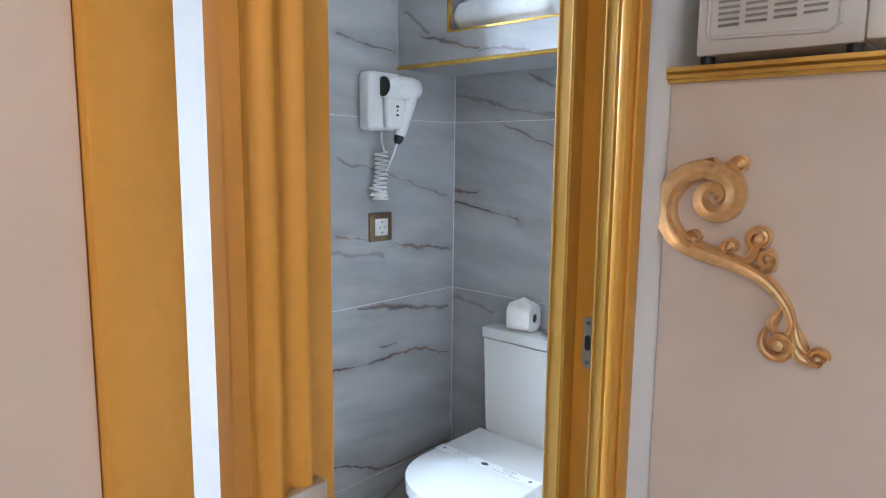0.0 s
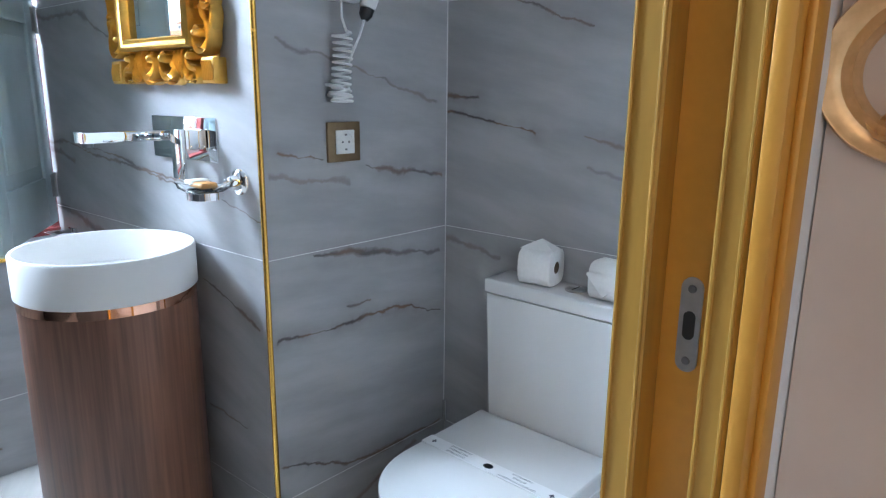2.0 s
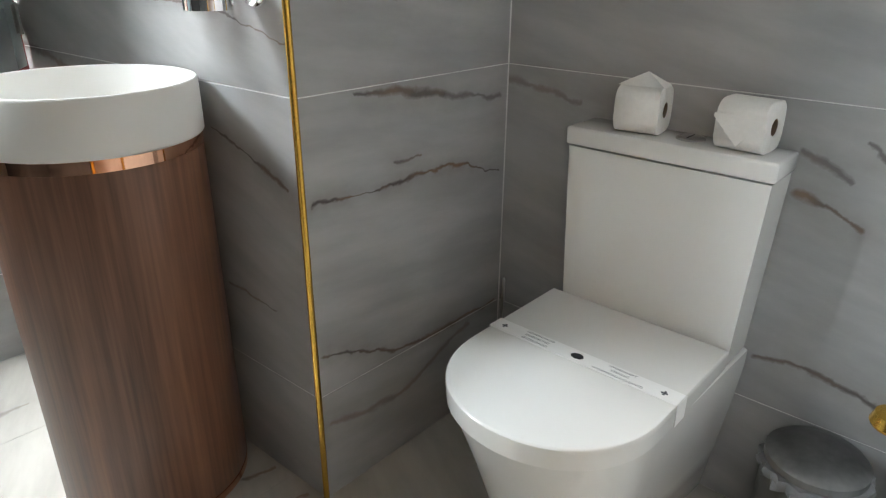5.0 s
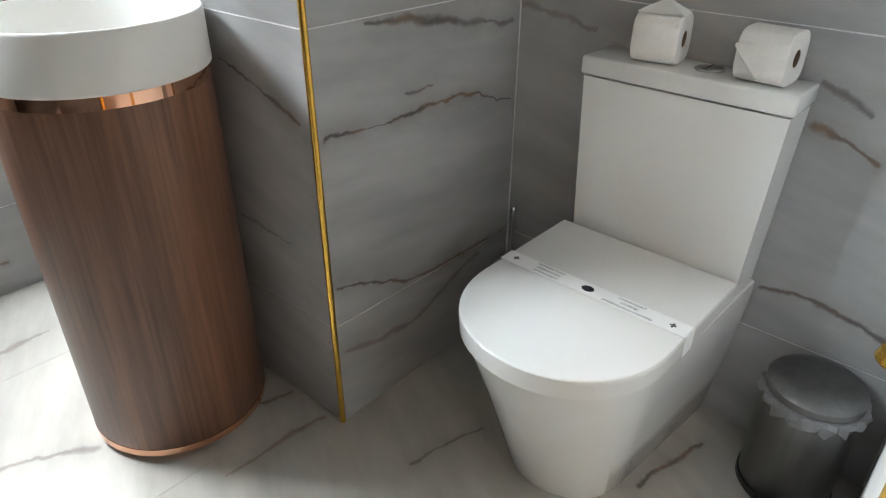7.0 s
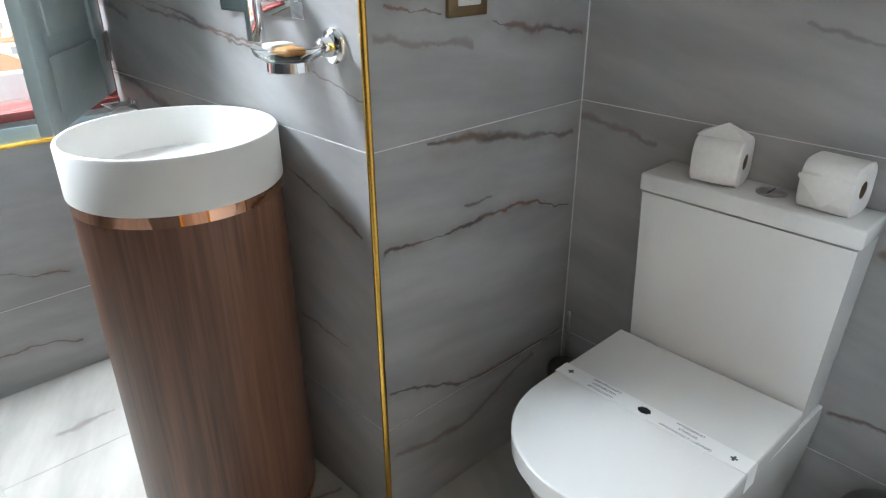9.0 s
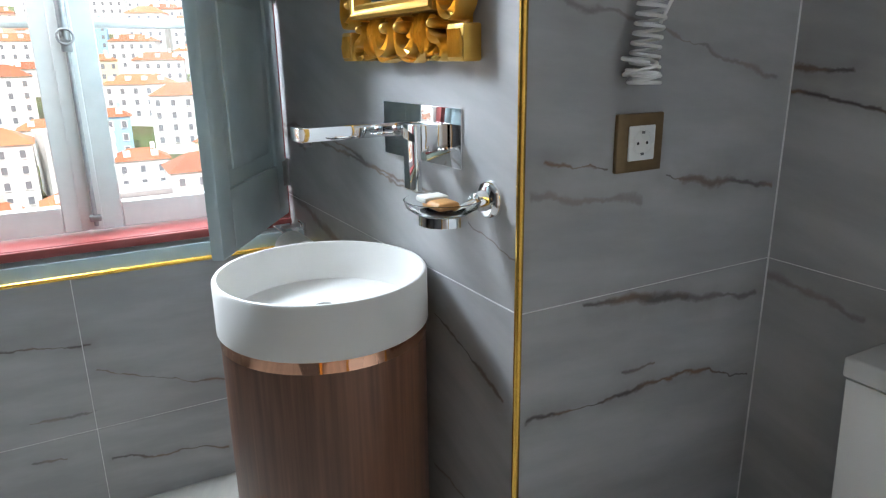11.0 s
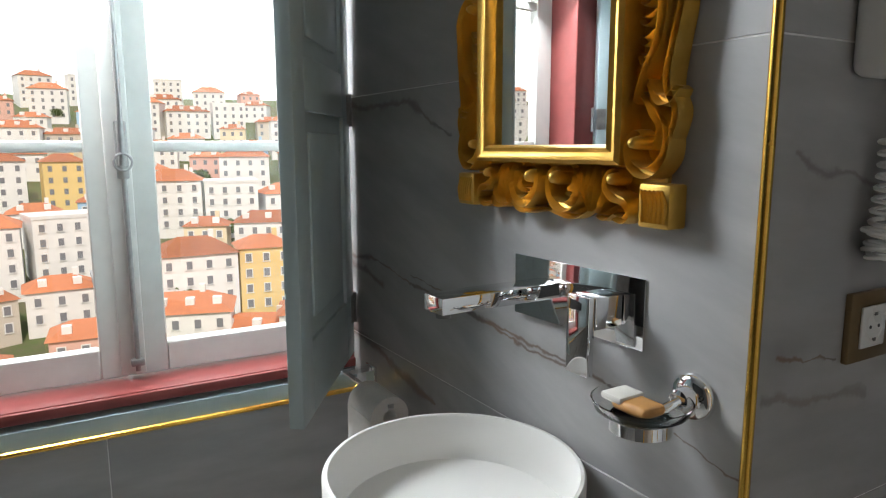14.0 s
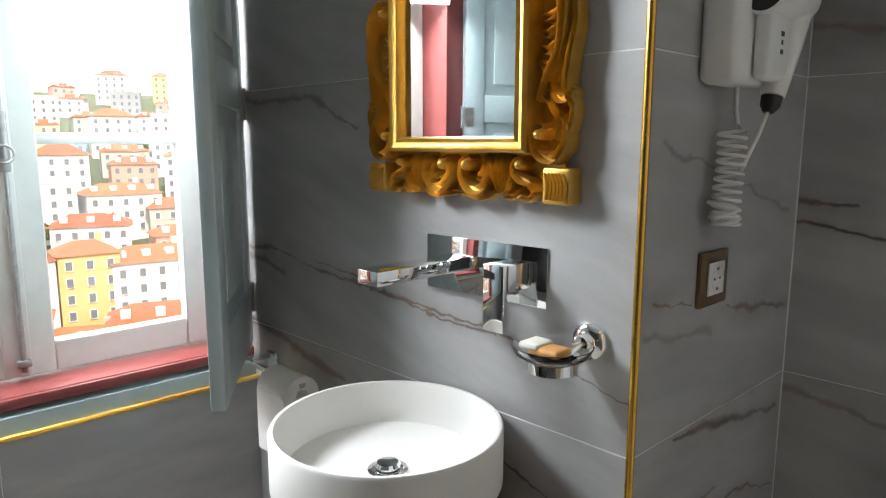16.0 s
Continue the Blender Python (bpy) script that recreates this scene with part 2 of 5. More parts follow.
M_DOOR = mat("gold_painted_wood", (0.60, 0.30, 0.038), 0.40, 0.2, vary=0.05, scale=70, bump=0.12)
M_JAMB = mat("brushed_gold_jamb", (0.46, 0.265, 0.045), 0.42, 0.25, vary=0.12, scale=90, bump=0.12, stretch=(1, 1, 0.15))
M_WHITE_WALL = mat("white_wall_paint", (0.78, 0.78, 0.77), 0.7, vary=0.03, scale=14, bump=0.1)
M_BEIGE = mat("beige_wall_paint", (0.62, 0.52, 0.44), 0.62, vary=0.05, scale=10, bump=0.12)
# ceiling is out of view; grey instead of white to weaken bounced light
M_CEILING = mat("dimmed_ceiling_paint", (0.50, 0.50, 0.49), 0.8, vary=0.03, scale=12)
M_PORCELAIN = mat("porcelain", (0.80, 0.80, 0.78), 0.08, vary=0.015, scale=6, coat=0.4)
M_BASIN = mat("matt_white_composite", (0.80, 0.79, 0.76), 0.42, vary=0.02, scale=8)
M_WALNUT = mat("walnut_veneer", (0.25, 0.118, 0.070), 0.40, scale=95, bump=0.15, stretch=(1, 1, 0.035), second=(0.085, 0.038, 0.023))
M_COPPER = mat("rose_copper", (0.90, 0.50, 0.34), 0.05, 1.0, vary=0.05, scale=30)
M_CHROME = mat("chrome", (0.86, 0.87, 0.88), 0.04, 1.0, vary=0.02, scale=20)
M_STEEL = mat("brushed_steel", (0.22, 0.22, 0.22), 0.32, 1.0, vary=0.15, scale=60, stretch=(1, 1, 0.1))
M_IRON = mat("worn_metal", (0.42, 0.42, 0.41), 0.42, 0.8, vary=0.2, scale=60)
M_MIRROR = mat("mirror_silver", (0.92, 0.93, 0.93), 0.0, 1.0, vary=0.0)
M_GLASS = glass_mat("window_glass")
M_CLEAR = glass_mat("clear_glass", (0.99, 1.0, 1.0), 0.0, 1.18)
M_PLASTIC = mat("white_plastic", (0.80, 0.80, 0.78), 0.28, vary=0.02, scale=14)
M_BLACK = mat("black_plastic", (0.02, 0.02, 0.02), 0.4, vary=0.2)
M_BRONZE = mat("bronze_plate", (0.24, 0.165, 0.085), 0.36, 0.6, vary=0.08, scale=90)
M_TAUPE = mat("satin_nickel", (0.46, 0.42, 0.38), 0.35, 0.6, vary=0.08, scale=60)
M_TOWEL = mat("white_towel", (0.82, 0.82, 0.82), 0.95, vary=0.07, scale=240, bump=0.9)
M_PAPER = mat("toilet_paper", (0.82, 0.81, 0.78), 0.9, vary=0.04, scale=120, bump=0.4)
M_CARD = mat("cardboard_core", (0.16, 0.11, 0.07), 0.9)
M_LABEL = mat("paper_band", (0.83, 0.83, 0.82), 0.6, vary=0.02)
M_INK = mat("dark_ink", (0.06, 0.065, 0.08), 0.7)
M_SOAP = mat("soap_wrapper", (0.72, 0.36, 0.11), 0.5, vary=0.15, scale=60, second=(0.52, 0.26, 0.09))
M_FOIL = mat("waxed_wrapper", (0.80, 0.78, 0.72), 0.35, vary=0.08, scale=60)
M_SASH = mat("white_window_paint", (0.74, 0.74, 0.70), 0.38, vary=0.05, scale=25, bump=0.12)
M_RED = mat("oxblood_paint", (0.25, 0.055, 0.05), 0.36, vary=0.12, scale=30, bump=0.15)
M_BLUE = mat("pale_blue_paint", (0.42, 0.52, 0.54), 0.34, vary=0.05, scale=25, bump=0.12)
M_MICRO = mat("white_enamel", (0.66, 0.64, 0.62), 0.32, vary=0.03, scale=12)
M_BIN_BAG = mat("bin_liner", (0.26, 0.26, 0.27), 0.3, vary=0.15, scale=40, bump=0.6)


# ---- building helpers ----
def box(x0, x1, y0, y1, z0, z1, bev=0.0, seg=1, bm=None):
    own = bm is None
    bm = bmesh.new() if own else bm
    c = bmesh.ops.create_cube(bm, size=1.0)
    for v in c["verts"]:
        v.co = Vector((x0 + (x1 - x0) * (v.co.x + 0.5), y0 + (y1 - y0) * (v.co.y + 0.5), z0 + (z1 - z0) * (v.co.z + 0.5)))
    if bev:
        es = list({e for v in c["verts"] for e in v.link_edges})
        bmesh.ops.bevel(bm, geom=es, offset=bev, segments=seg, affect="EDGES", profile=0.5)
    return bm


def lathe(profile, at=(0, 0, 0), n=40, axis="z", bm=None):
    """Turn (radius, height) points about an axis through at."""
    bm = bmesh.new() if bm is None else bm
    rings = []
    for r, h in profile:
        ring = []
        for i in range(n):
            a = 2 * math.pi * i / n
            c, s = r * math.cos(a), r * math.sin(a)
            p = {"z": (c, s, h), "y": (c, h, s), "x": (h, c, s)}[axis]
            ring.append(bm.verts.new(Vector(at) + Vector(p)))
        rings.append(ring)
    for a, b in zip(rings, rings[1:]):
        for i in range(n):
            bm.faces.new((a[i], a[(i + 1) % n], b[(i + 1) % n], b[i]))
    for ring in (rings[0], rings[-1]):
        bm.faces.new(ring)
    return bm


def tube(pts, radii, n=8, bm=None, squash=None):
    """A round rod along 3D points; squash = (normal, factor) flattens it along a direction."""
    bm = bmesh.new() if bm is None else bm
    pts = [Vector(p) for p in pts]
    if isinstance(radii, (int, float)):
        radii = [radii] * len(pts)
    up = Vector((0.13, 0.21, 0.97)) if squash is None else Vector(squash[0])
    rings = []
    for i, p in enumerate(pts):
        d = (pts[min(i + 1, len(pts) - 1)] - pts[max(i - 1, 0)]).normalized()
        side = d.cross(up)
        if side.length < 1e-4:
            side = d.cross(Vector((1, 0, 0)))
        side.normalize()
        other = side.cross(d).normalized()
        k = 1.0 if squash is None else squash[1]
        rings.append([bm.verts.new(p + radii[i] * (math.cos(2 * math.pi * j / n) * side + k * math.sin(2 * math.pi * j / n) * other)) for j in range(n)])
    for a, b in zip(rings, rings[1:]):
        for j in range(n):
            bm.faces.new((a[j], a[(j + 1) % n], b[(j + 1) % n], b[j]))
    bm.faces.new(rings[0]), bm.faces.new(rings[-1])
    return bm


def finish(bm, smooth):
    bmesh.ops.recalc_face_normals(bm, faces=bm.faces)
    me = bpy.data.meshes.new("mesh")
    bm.to_mesh(me)
    bm.free()
    if smooth:
        for p in me.polygons:
            p.use_smooth = True
        me.set_sharp_from_angle(angle=radians(40))
    return me


def part(name, bm, material, parent=None, label="", smooth=True):
    me = finish(bm, smooth)
    me.materials.append(material)
    ob = new(name, me)
    if parent is not None:
        ob.parent = parent
        ob.matrix_parent_inverse = Matrix.Translation(parent.location).inverted() if parent.parent is None else Matrix()
    if label:
        ob["label"] = label
    return ob


def thing(name, label, category, at=(0, 0, 0), group=""):
    ob = new(name)
    ob.location = at
    ob.empty_display_size = 0.05
    return tagged(ob, label, category, group)


def structure(name, bm, material, label="", category="", smooth=False):
    return tagged(part(name, bm, material, None, "", smooth), label, category, "", "structure")


def joined(*bms):
    out = bmesh.new()
    for b in bms:
        me = bpy.data.meshes.new("tmp")
        b.to_mesh(me)
        b.free()
        out.from_mesh(me)
        bpy.data.meshes.remove(me)
    return out


def arc(cx, cz, r0, r1, a0, a1, n=26):
    """Spiral points in a plane: radius r0 to r1, angle a0 to a1 in degrees."""
    return [(cx + (r0 + (r1 - r0) * i / n) * math.cos(radians(a0 + (a1 - a0) * i / n)),
             cz + (r0 + (r1 - r0) * i / n) * math.sin(radians(a0 + (a1 - a0) * i / n))) for i in range(n + 1)]


def ribbon(bm, pts, widths, y, lift):
    """A carved band in an upright plane: raised rims, hollow between; y is its back, it stands out towards -y."""
    section = ((-1, 0), (-0.95, 0.6), (-0.8, 0.95), (-0.62, 0.86), (-0.3, 0.55), (0.15, 0.48), (0.5, 0.70), (0.75, 1.0), (0.93, 0.7), (1, 0))
    top = max(widths)
    rings = []
    for i, (x, z) in enumerate(pts):
        a, b = pts[max(i - 1, 0)], pts[min(i + 1, len(pts) - 1)]
        dx, dz = b[0] - a[0], b[1] - a[1]
        ln = math.hypot(dx, dz) or 1
        h = lift * (0.45 + 0.55 * widths[i] / top)
        rings.append([bm.verts.new((x - dz / ln * q * widths[i], y - h * k, z + dx / ln * q * widths[i])) for q, k in section])
    for a, b in zip(rings, rings[1:]):
        for j in range(len(section)):
            k = (j + 1) % len(section)
            bm.faces.new((a[j], a[k], b[k], b[j]))
    bm.faces.new(rings[0]), bm.faces.new(rings[-1])
    return bm


def boss(bm, x, z, r, y, lift):
    """The round eye of a scroll."""
    return lathe([(r, y), (r * 0.97, y - lift * 0.6), (r * 0.75, y - lift * 0.9), (r * 0.4, y - lift), (r * 0.05, y - lift * 1.02)], (x, 0, z), 16, "y", bm)


def taper(n, a, b, c):
    """Radii that go from a over b (middle) to c."""
    return [(a + (b - a) * 2 * t if t < 0.5 else b + (c - b) * (2 * t - 1)) for t in (i / (n - 1) for i in range(n))]


def bez(p, n=20):
    """A smooth line through plane points (Catmull-Rom)."""
    q = [p[0], *p, p[-1]]
    out = []
    for i in range(1, len(q) - 2):
        for k in range(n):
            t = k / n
            out.append(tuple(0.5 * (2 * q[i][j] + (q[i + 1][j] - q[i - 1][j]) * t + (2 * q[i - 1][j] - 5 * q[i][j] + 4 * q[i + 1][j] - q[i + 2][j]) * t * t
                                    + (3 * q[i][j] - q[i - 1][j] - 3 * q[i + 1][j] + q[i + 2][j]) * t ** 3) for j in range(2)))
    out.append(p[-1])
    return out


# ---- plan ----
XC, YS, YT, XW, XD = -1.594, 1.237, 1.826, -2.71, -0.672   # boxed-out corner, sink wall, toilet wall, window wall, door wall inside
YL, TOP, ZB = -1.55, 2.45, 1.624                                    # unseen left end of the bathroom, set back to cut bounce; ceiling
JOINTS = [0.0, 0.26, 0.861, 1.462, 2.063, TOP]

floor = structure("floor", box(-3.05, 0.75, -1.9, 1.95, -0.12, -0.0012), M_FLOOR_JOINT, "light beige marble tile floor", "floor")
structure("ceiling", box(-3.05, 0.75, -1.9, 1.95, TOP, TOP + 0.1), M_CEILING, "plain grey ceiling out of view, dimmed to cut bounce light", "ceiling")
wall_sink = structure("wall_sink", box(XW - 0.3, XC - 0.0012, YS + 0.0012, YT + 0.25, 0, TOP), M_GROUT, "boxed-out wall of grey veined marble tiles", "wall")
wall_toilet = structure("wall_toilet", box(XC - 0.001, XD + 0.13, YT + 0.0012, YT + 0.25, 0, TOP), M_GROUT, "grey veined marble tile wall behind the toilet", "wall")
# closes the room out of view; dark so that it bounces little light
wall_left = structure("wall_left", box(XW - 0.3, XD, YL - 0.1, YL, 0, TOP), M_UNSEEN_DARK, "unseen end wall, made dark to cut bounce light", "wall")

# window wall with its opening
WY0, WY1, WZ0, WZ1 = 0.09, 1.213, 0.715, 2.2
bm = box(XW - 0.3, XW - 0.0012, YL, YS + 0.001, 0, WZ0 - 0.012)
box(XW - 0.3, XW - 0.002, YL, WY0, WZ0, TOP, bm=bm)
box(XW - 0.3, XW - 0.002, WY1, YS + 0.006, WZ0, TOP, bm=bm)
box(XW - 0.3, XW - 0.002, WY0, WY1, WZ1, TOP, bm=bm)
wall_window = structure("wall_window", bm, M_GROUT, "outer wall with window, marble tiles below the sill", "wall")

# door wall: pocket side, latch side, lintel
DY0, DY1 = 0.40, 1.05
# bathroom face is unseen and dark, to keep bounce off the dryer wall
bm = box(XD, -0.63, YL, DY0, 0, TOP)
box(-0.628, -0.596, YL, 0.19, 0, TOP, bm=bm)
structure("wall_pocket", bm, M_UNSEEN_DARK, "thin wall that hides the sliding door", "wall")
structure("wall_latch", box(XD + 0.002, -0.546, 1.093, YT + 0.25, 0, TOP), M_WHITE_WALL, "white wall beside the bathroom door", "wall")
structure("wall_lintel", box(XD, -0.55, DY0, 1.093, 2.08, TOP), M_WHITE_WALL, "white wall above the bathroom door", "wall")

# hallway shell
structure("wall_hall_mirror", box(-0.594, -0.566, -1.9, 0.1995, 0, TOP), M_BEIGE, "pinkish beige painted wall", "wall")
structure("wall_hall_far", box(0.72, 0.85, -1.9, 1.95, 0, TOP), M_WHITE_WALL, "white painted wall with a key-card switch", "wall")
bm = box(-0.56, 0.72, -1.9, -1.8, 0, 0.9)
box(-0.56, 0.72, -1.9, -1.8, 2.1, TOP, bm=bm)
box(-0.56, -0.25, -1.9, -1.8, 0.9, 2.1, bm=bm)
box(0.65, 0.72, -1.9, -1.8, 0.9, 2.1, bm=bm)
structure("wall_hall_back", bm, M_BEIGE, "beige painted wall with a window opening", "wall")
bm = box(-0.544, 0.72, 1.25, 1.34, 0, 1.484)
structure("wall_panel", bm, M_BEIGE, "beige painted half-height wall panel", "wall")
bm = box(-0.544, 0.72, 1.66, 1.70, 0, TOP)
box(-0.544, 0.72, 1.34, 1.66, 1.44, 1.484, bm=bm)
structure("wall_niche", bm, M_WHITE_WALL, "white recess above the panel", "wall")

# floor, wall and window-wall tiles: pieces of shared meshes where alike
TILE_T = 0.008


def tile(name, x0, x1, y0, y1, z0, z1, m, parent):
    me = finish(box(x0, x1, y0, y1, z0, z1, 0.0006), False)
    me.materials.append(m)
    ob = new(name, me)
    ob.parent = parent
    return ob


def tiled_y(parent, m, y, us, vs, g=0.0011):
    for u0, u1 in zip(us, us[1:]):
        for v0, v1 in zip(vs, vs[1:]):
            tile("tile", u0 + g, u1 - g, y, y + TILE_T, v0 + g, v1 - g, m, parent)


def tiled_x(parent, m, x, us, vs, side=-1, g=0.0011):
    for u0, u1 in zip(us, us[1:]):
        for v0, v1 in zip(vs, vs[1:]):
            tile("tile", min(x, x + side * TILE_T), max(x, x + side * TILE_T), u0 + g, u1 - g, v0 + g, v1 - g, m, parent)


# trims
structure("trim_bead", tube([(XC + 0.001, YT - 0.001, 0), (XC + 0.001, YT - 0.001, ZB)], 0.0014, 6), M_GROUT, "white silicone bead in the marble corner", "trim", True)
trim = structure("trim_corner", tube([(XC - 0.001, YS - 0.001, 0), (XC - 0.001, YS - 0.001, TOP)], 0.0065, 10), M_GOLD, "polished gold corner strip between marble tiles", "trim", True)
structure("trim_sill", joined(tube([(XW + 0.001, YL, 0.708), (XW + 0.001, YS, 0.708)], 0.0065, 8)), M_GOLD, "thin gold strip under the window sill", "trim", True)

# boxed shelf over the toilet with towel niche
NX0, NX1, NZ0, NZ1, YB = -1.383, -0.80, 1.712, 2.1, 1.545
bm = box(XC, XD, YB, YT, ZB, NZ0)
box(XC, NX0, YB, YT, NZ0, TOP, bm=bm)
box(NX1, XD, YB, YT, NZ0, TOP, bm=bm)
box(NX0, NX1, YB, YT, NZ1, TOP, bm=bm)
shelf = structure("wall_shelf_box", bm, M_SHELF, "marble-clad box over the toilet with a towel niche", "wall")
structure("trim_shelf", tube([(XC, YB - 0.002, ZB), (XD, YB - 0.002, ZB)], 0.007, 8), M_GOLD, "gold strip along the marble shelf edge", "trim", True)
bm = box(NX0, NX1, YB - 0.003, YB + 0.012, NZ0, NZ0 + 0.006)
box(NX0, NX0 + 0.006, YB - 0.003, YB + 0.012, NZ0 + 0.006, NZ1, bm=bm)
structure("trim_niche", bm, M_GOLD, "gold edging of the towel niche", "trim")

# ---- door and hallway ----
jamb = bmesh.new()
box(XD, -0.636, 1.046, 1.0925, 0, 2.08, 0.003, bm=jamb)
for bx, by in ((-0.640, 1.0455), (-0.668, 1.0455), (-0.5745, 1.0455), (-0.553, 1.0455)):
    tube([(bx, by, 0), (bx, by, 2.08)], 0.0022, 8, jamb)
structure("door_channel", box(-0.6355, -0.579, 1.086, 1.0925, 0, 2.08), M_DOOR, "ochre gold channel in the door jamb", "door frame")
box(-0.5785, -0.548, 1.046, 1.0925, 0, 2.08, 0.003, bm=jamb)
structure("door_frame", jamb, M_JAMB, "brushed gold grooved door jamb", "door frame")
bm = box(-0.546, -0.528, 1.040, 1.113, 0, 2.12, 0.004, 2)
box(-0.5285, -0.520, 1.062, 1.100, 0, 2.10, 0.003, 2, bm=bm)
structure("door_casing", bm, M_DOOR, "ochre gold painted door casing", "door frame", True)
structure("door_head", box(-0.672, -0.53, 0.40, 1.046, 2.03, 2.08, 0.004), M_DOOR, "ochre gold door head", "door frame")

strike = thing("strike_plate", "oval satin steel strike plate with a latch hole", "strike plate", (-0.605, 1.086, 1.0))


def stadium(w, h, y0, y1, cx, cz, n=12):
    bm = bmesh.new()
    r = w / 2
    pts = [(cx + r * math.cos(a), cz + (h / 2 - r) + r * math.sin(a)) for a in (math.pi * i / n for i in range(n + 1))]
    pts += [(cx + r * math.cos(a), cz - (h / 2 - r) + r * math.sin(a)) for a in (math.pi + math.pi * i / n for i in range(n + 1))]
    a = [bm.verts.new((x, y0, z)) for x, z in pts]
    b = [bm.verts.new((x, y1, z)) for x, z in pts]
    bm.faces.new(a), bm.faces.new(b)
    for i in range(len(pts)):
        j = (i + 1) % len(pts)
        bm.faces.new((a[i], a[j], b[j], b[i]))
    return bm


part("plate", stadium(0.022, 0.10, 1.0835, 1.0862, -0.606, 0.998), M_IRON, strike)
part("latch_hole", stadium(0.012, 0.030, 1.0825, 1.0838, -0.606, 0.998), M_BLACK, strike)
for dz in (-0.038, 0.038):
    part("screw", lathe([(0.0045, 0), (0.004, -0.0012), (0.001, -0.0014)], (-0.606, 1.0836, 0.998 + dz), 12, "y"), M_STEEL, strike)

door = thing("sliding_door", "ochre gold sliding door standing almost fully open", "door", (-0.60, 0.2, 0.0))
part("leaf", box(-0.618, -0.579, 0.339, 0.459, 0.008, 2.05, 0.002), M_DOOR, door)
# fluted stile: three soft ridges, drawn in plan and pulled up
bm = bmesh.new()
prof = [(-0.601, 0.337), (-0.568, 0.337)]
for i in range(49):
    t = i / 48
    prof.append((-0.563 + 0.006 * math.cos(t * 4 * math.pi + 0.6) - 0.004 * t, 0.338 + t * 0.077))
prof += [(-0.575, 0.4155), (-0.579, 0.4155), (-0.579, 0.3385), (-0.601, 0.3385)]
lo, hi = [bm.verts.new((x, y, 0.008)) for x, y in prof], [bm.verts.new((x, y, 2.05)) for x, y in prof]
for i in range(len(prof)):
    j = (i + 1) % len(prof)
    bm.faces.new((lo[i], lo[j], hi[j], hi[i]))
bm.faces.new(lo), bm.faces.new(hi)
part("fluted_stile", bm, M_DOOR, door, "fluted ochre gold moulding")
pull = part("pull_plate", box(-0.5785, -0.557, 0.374, 0.432, 0.85, 0.985, 0.003, 2), M_TAUPE, door, "satin nickel flush pull plate")
part("pull_recess", lathe([(0.020, 0), (0.020, 0.004), (0.016, 0.005), (0.014, 0.001), (0.001, 0.001)], (-0.557, 0.402, 0.945), 24, "x"), M_TAUPE, pull)

glass_strip = thing("wall_mirror", "tall narrow mirror in a flat ochre gold frame", "mirror", (-0.56, 0.26, 0.0))
part("frame", box(-0.603, -0.552, 0.201, 0.2755, 0.0, 2.2, 0.004, 2), M_DOOR, glass_strip)
part("mirror_pane", box(-0.600, -0.590, 0.276, 0.3365, 0.0, 2.2), M_MIRROR, glass_strip)

switch = thing("key_card_switch", "bronze wall plate with card slot and two white switches", "light switch", (0.72, 0.79, 1.02))
part("plate", box(0.710, 0.72, 0.745, 0.845, 0.925, 1.117, 0.003, 2), M_BRONZE, switch)
part("card_slot", box(0.692, 0.7095, 0.762, 0.828, 1.03, 1.09, 0.004, 2), M_PLASTIC, switch)
part("key_card", box(0.699, 0.701, 0.768, 0.822, 1.088, 1.137), M_LABEL, switch)
for y0, y1 in ((0.762, 0.794), (0.796, 0.828)):
    part("rocker", box(0.701, 0.7095, y0, y1, 0.945, 1.015, 0.003, 2), M_PLASTIC, switch)

ledge = bmesh.new()
prof = [(1.25, 1.484), (1.238, 1.484), (1.236, 1.490), (1.229, 1.492), (1.228, 1.498), (1.236, 1.500), (1.226, 1.504), (1.226, 1.512), (1.34, 1.512), (1.34, 1.484)]
lo, hi = [ledge.verts.new((-0.556, y, z)) for y, z in prof], [ledge.verts.new((0.72, y, z)) for y, z in prof]
for i in range(len(prof)):
    j = (i + 1) % len(prof)
    ledge.faces.new((lo[i], lo[j], hi[j], hi[i]))
ledge.faces.new(lo), ledge.faces.new(hi)
structure("trim_ledge", ledge, M_GILT, "stepped gold ledge moulding on the panel", "trim")

micro = thing("microwave", "white enamelled microwave oven on the gold ledge", "microwave", (-0.36, 1.45, 1.512))
part("body", box(-0.507, -0.235, 1.262, 1.60, 1.532, 1.80, 0.006, 2), M_MICRO, micro)
part("front", box(-0.234, -0.200, 1.262, 1.60, 1.535, 1.80, 0.006, 2), M_PLASTIC, micro)
part("door_window", box(-0.199, -0.190, 1.275, 1.52, 1.56, 1.78, 0.004), M_BLACK, micro, "dark microwave door")
rim = bmesh.new()
tube([(-0.486, 1.2615, 1.80), (-0.486, 1.2615, 1.570), (-0.480, 1.2615, 1.563), (-0.285, 1.2615, 1.556), (-0.272, 1.2615, 1.566), (-0.268, 1.2615, 1.80)], 0.004, 8, rim)
part("pressed_rim", rim, M_MICRO, micro)
for c in range(4):
    for r in range(7):
        x = -0.468 + c * 0.047
        z = 1.583 + c * 0.002 + r * 0.0105
        part("vent_slot", tube([(x, 1.2615, z), (x + 0.036, 1.2615, z)], 0.0024, 6), M_IRON, micro)
for x in (-0.49, -0.25):
    for y in (1.28, 1.57):
        part("foot", lathe([(0.012, 0), (0.014, 0.021)], (x, y, 1.512), 12), M_BLACK, micro)

# carved scroll on the panel
orn = thing("wall_ornament", "carved pale gold baroque scroll fixed to the beige panel", "ornament", (-0.40, 1.25, 1.0))


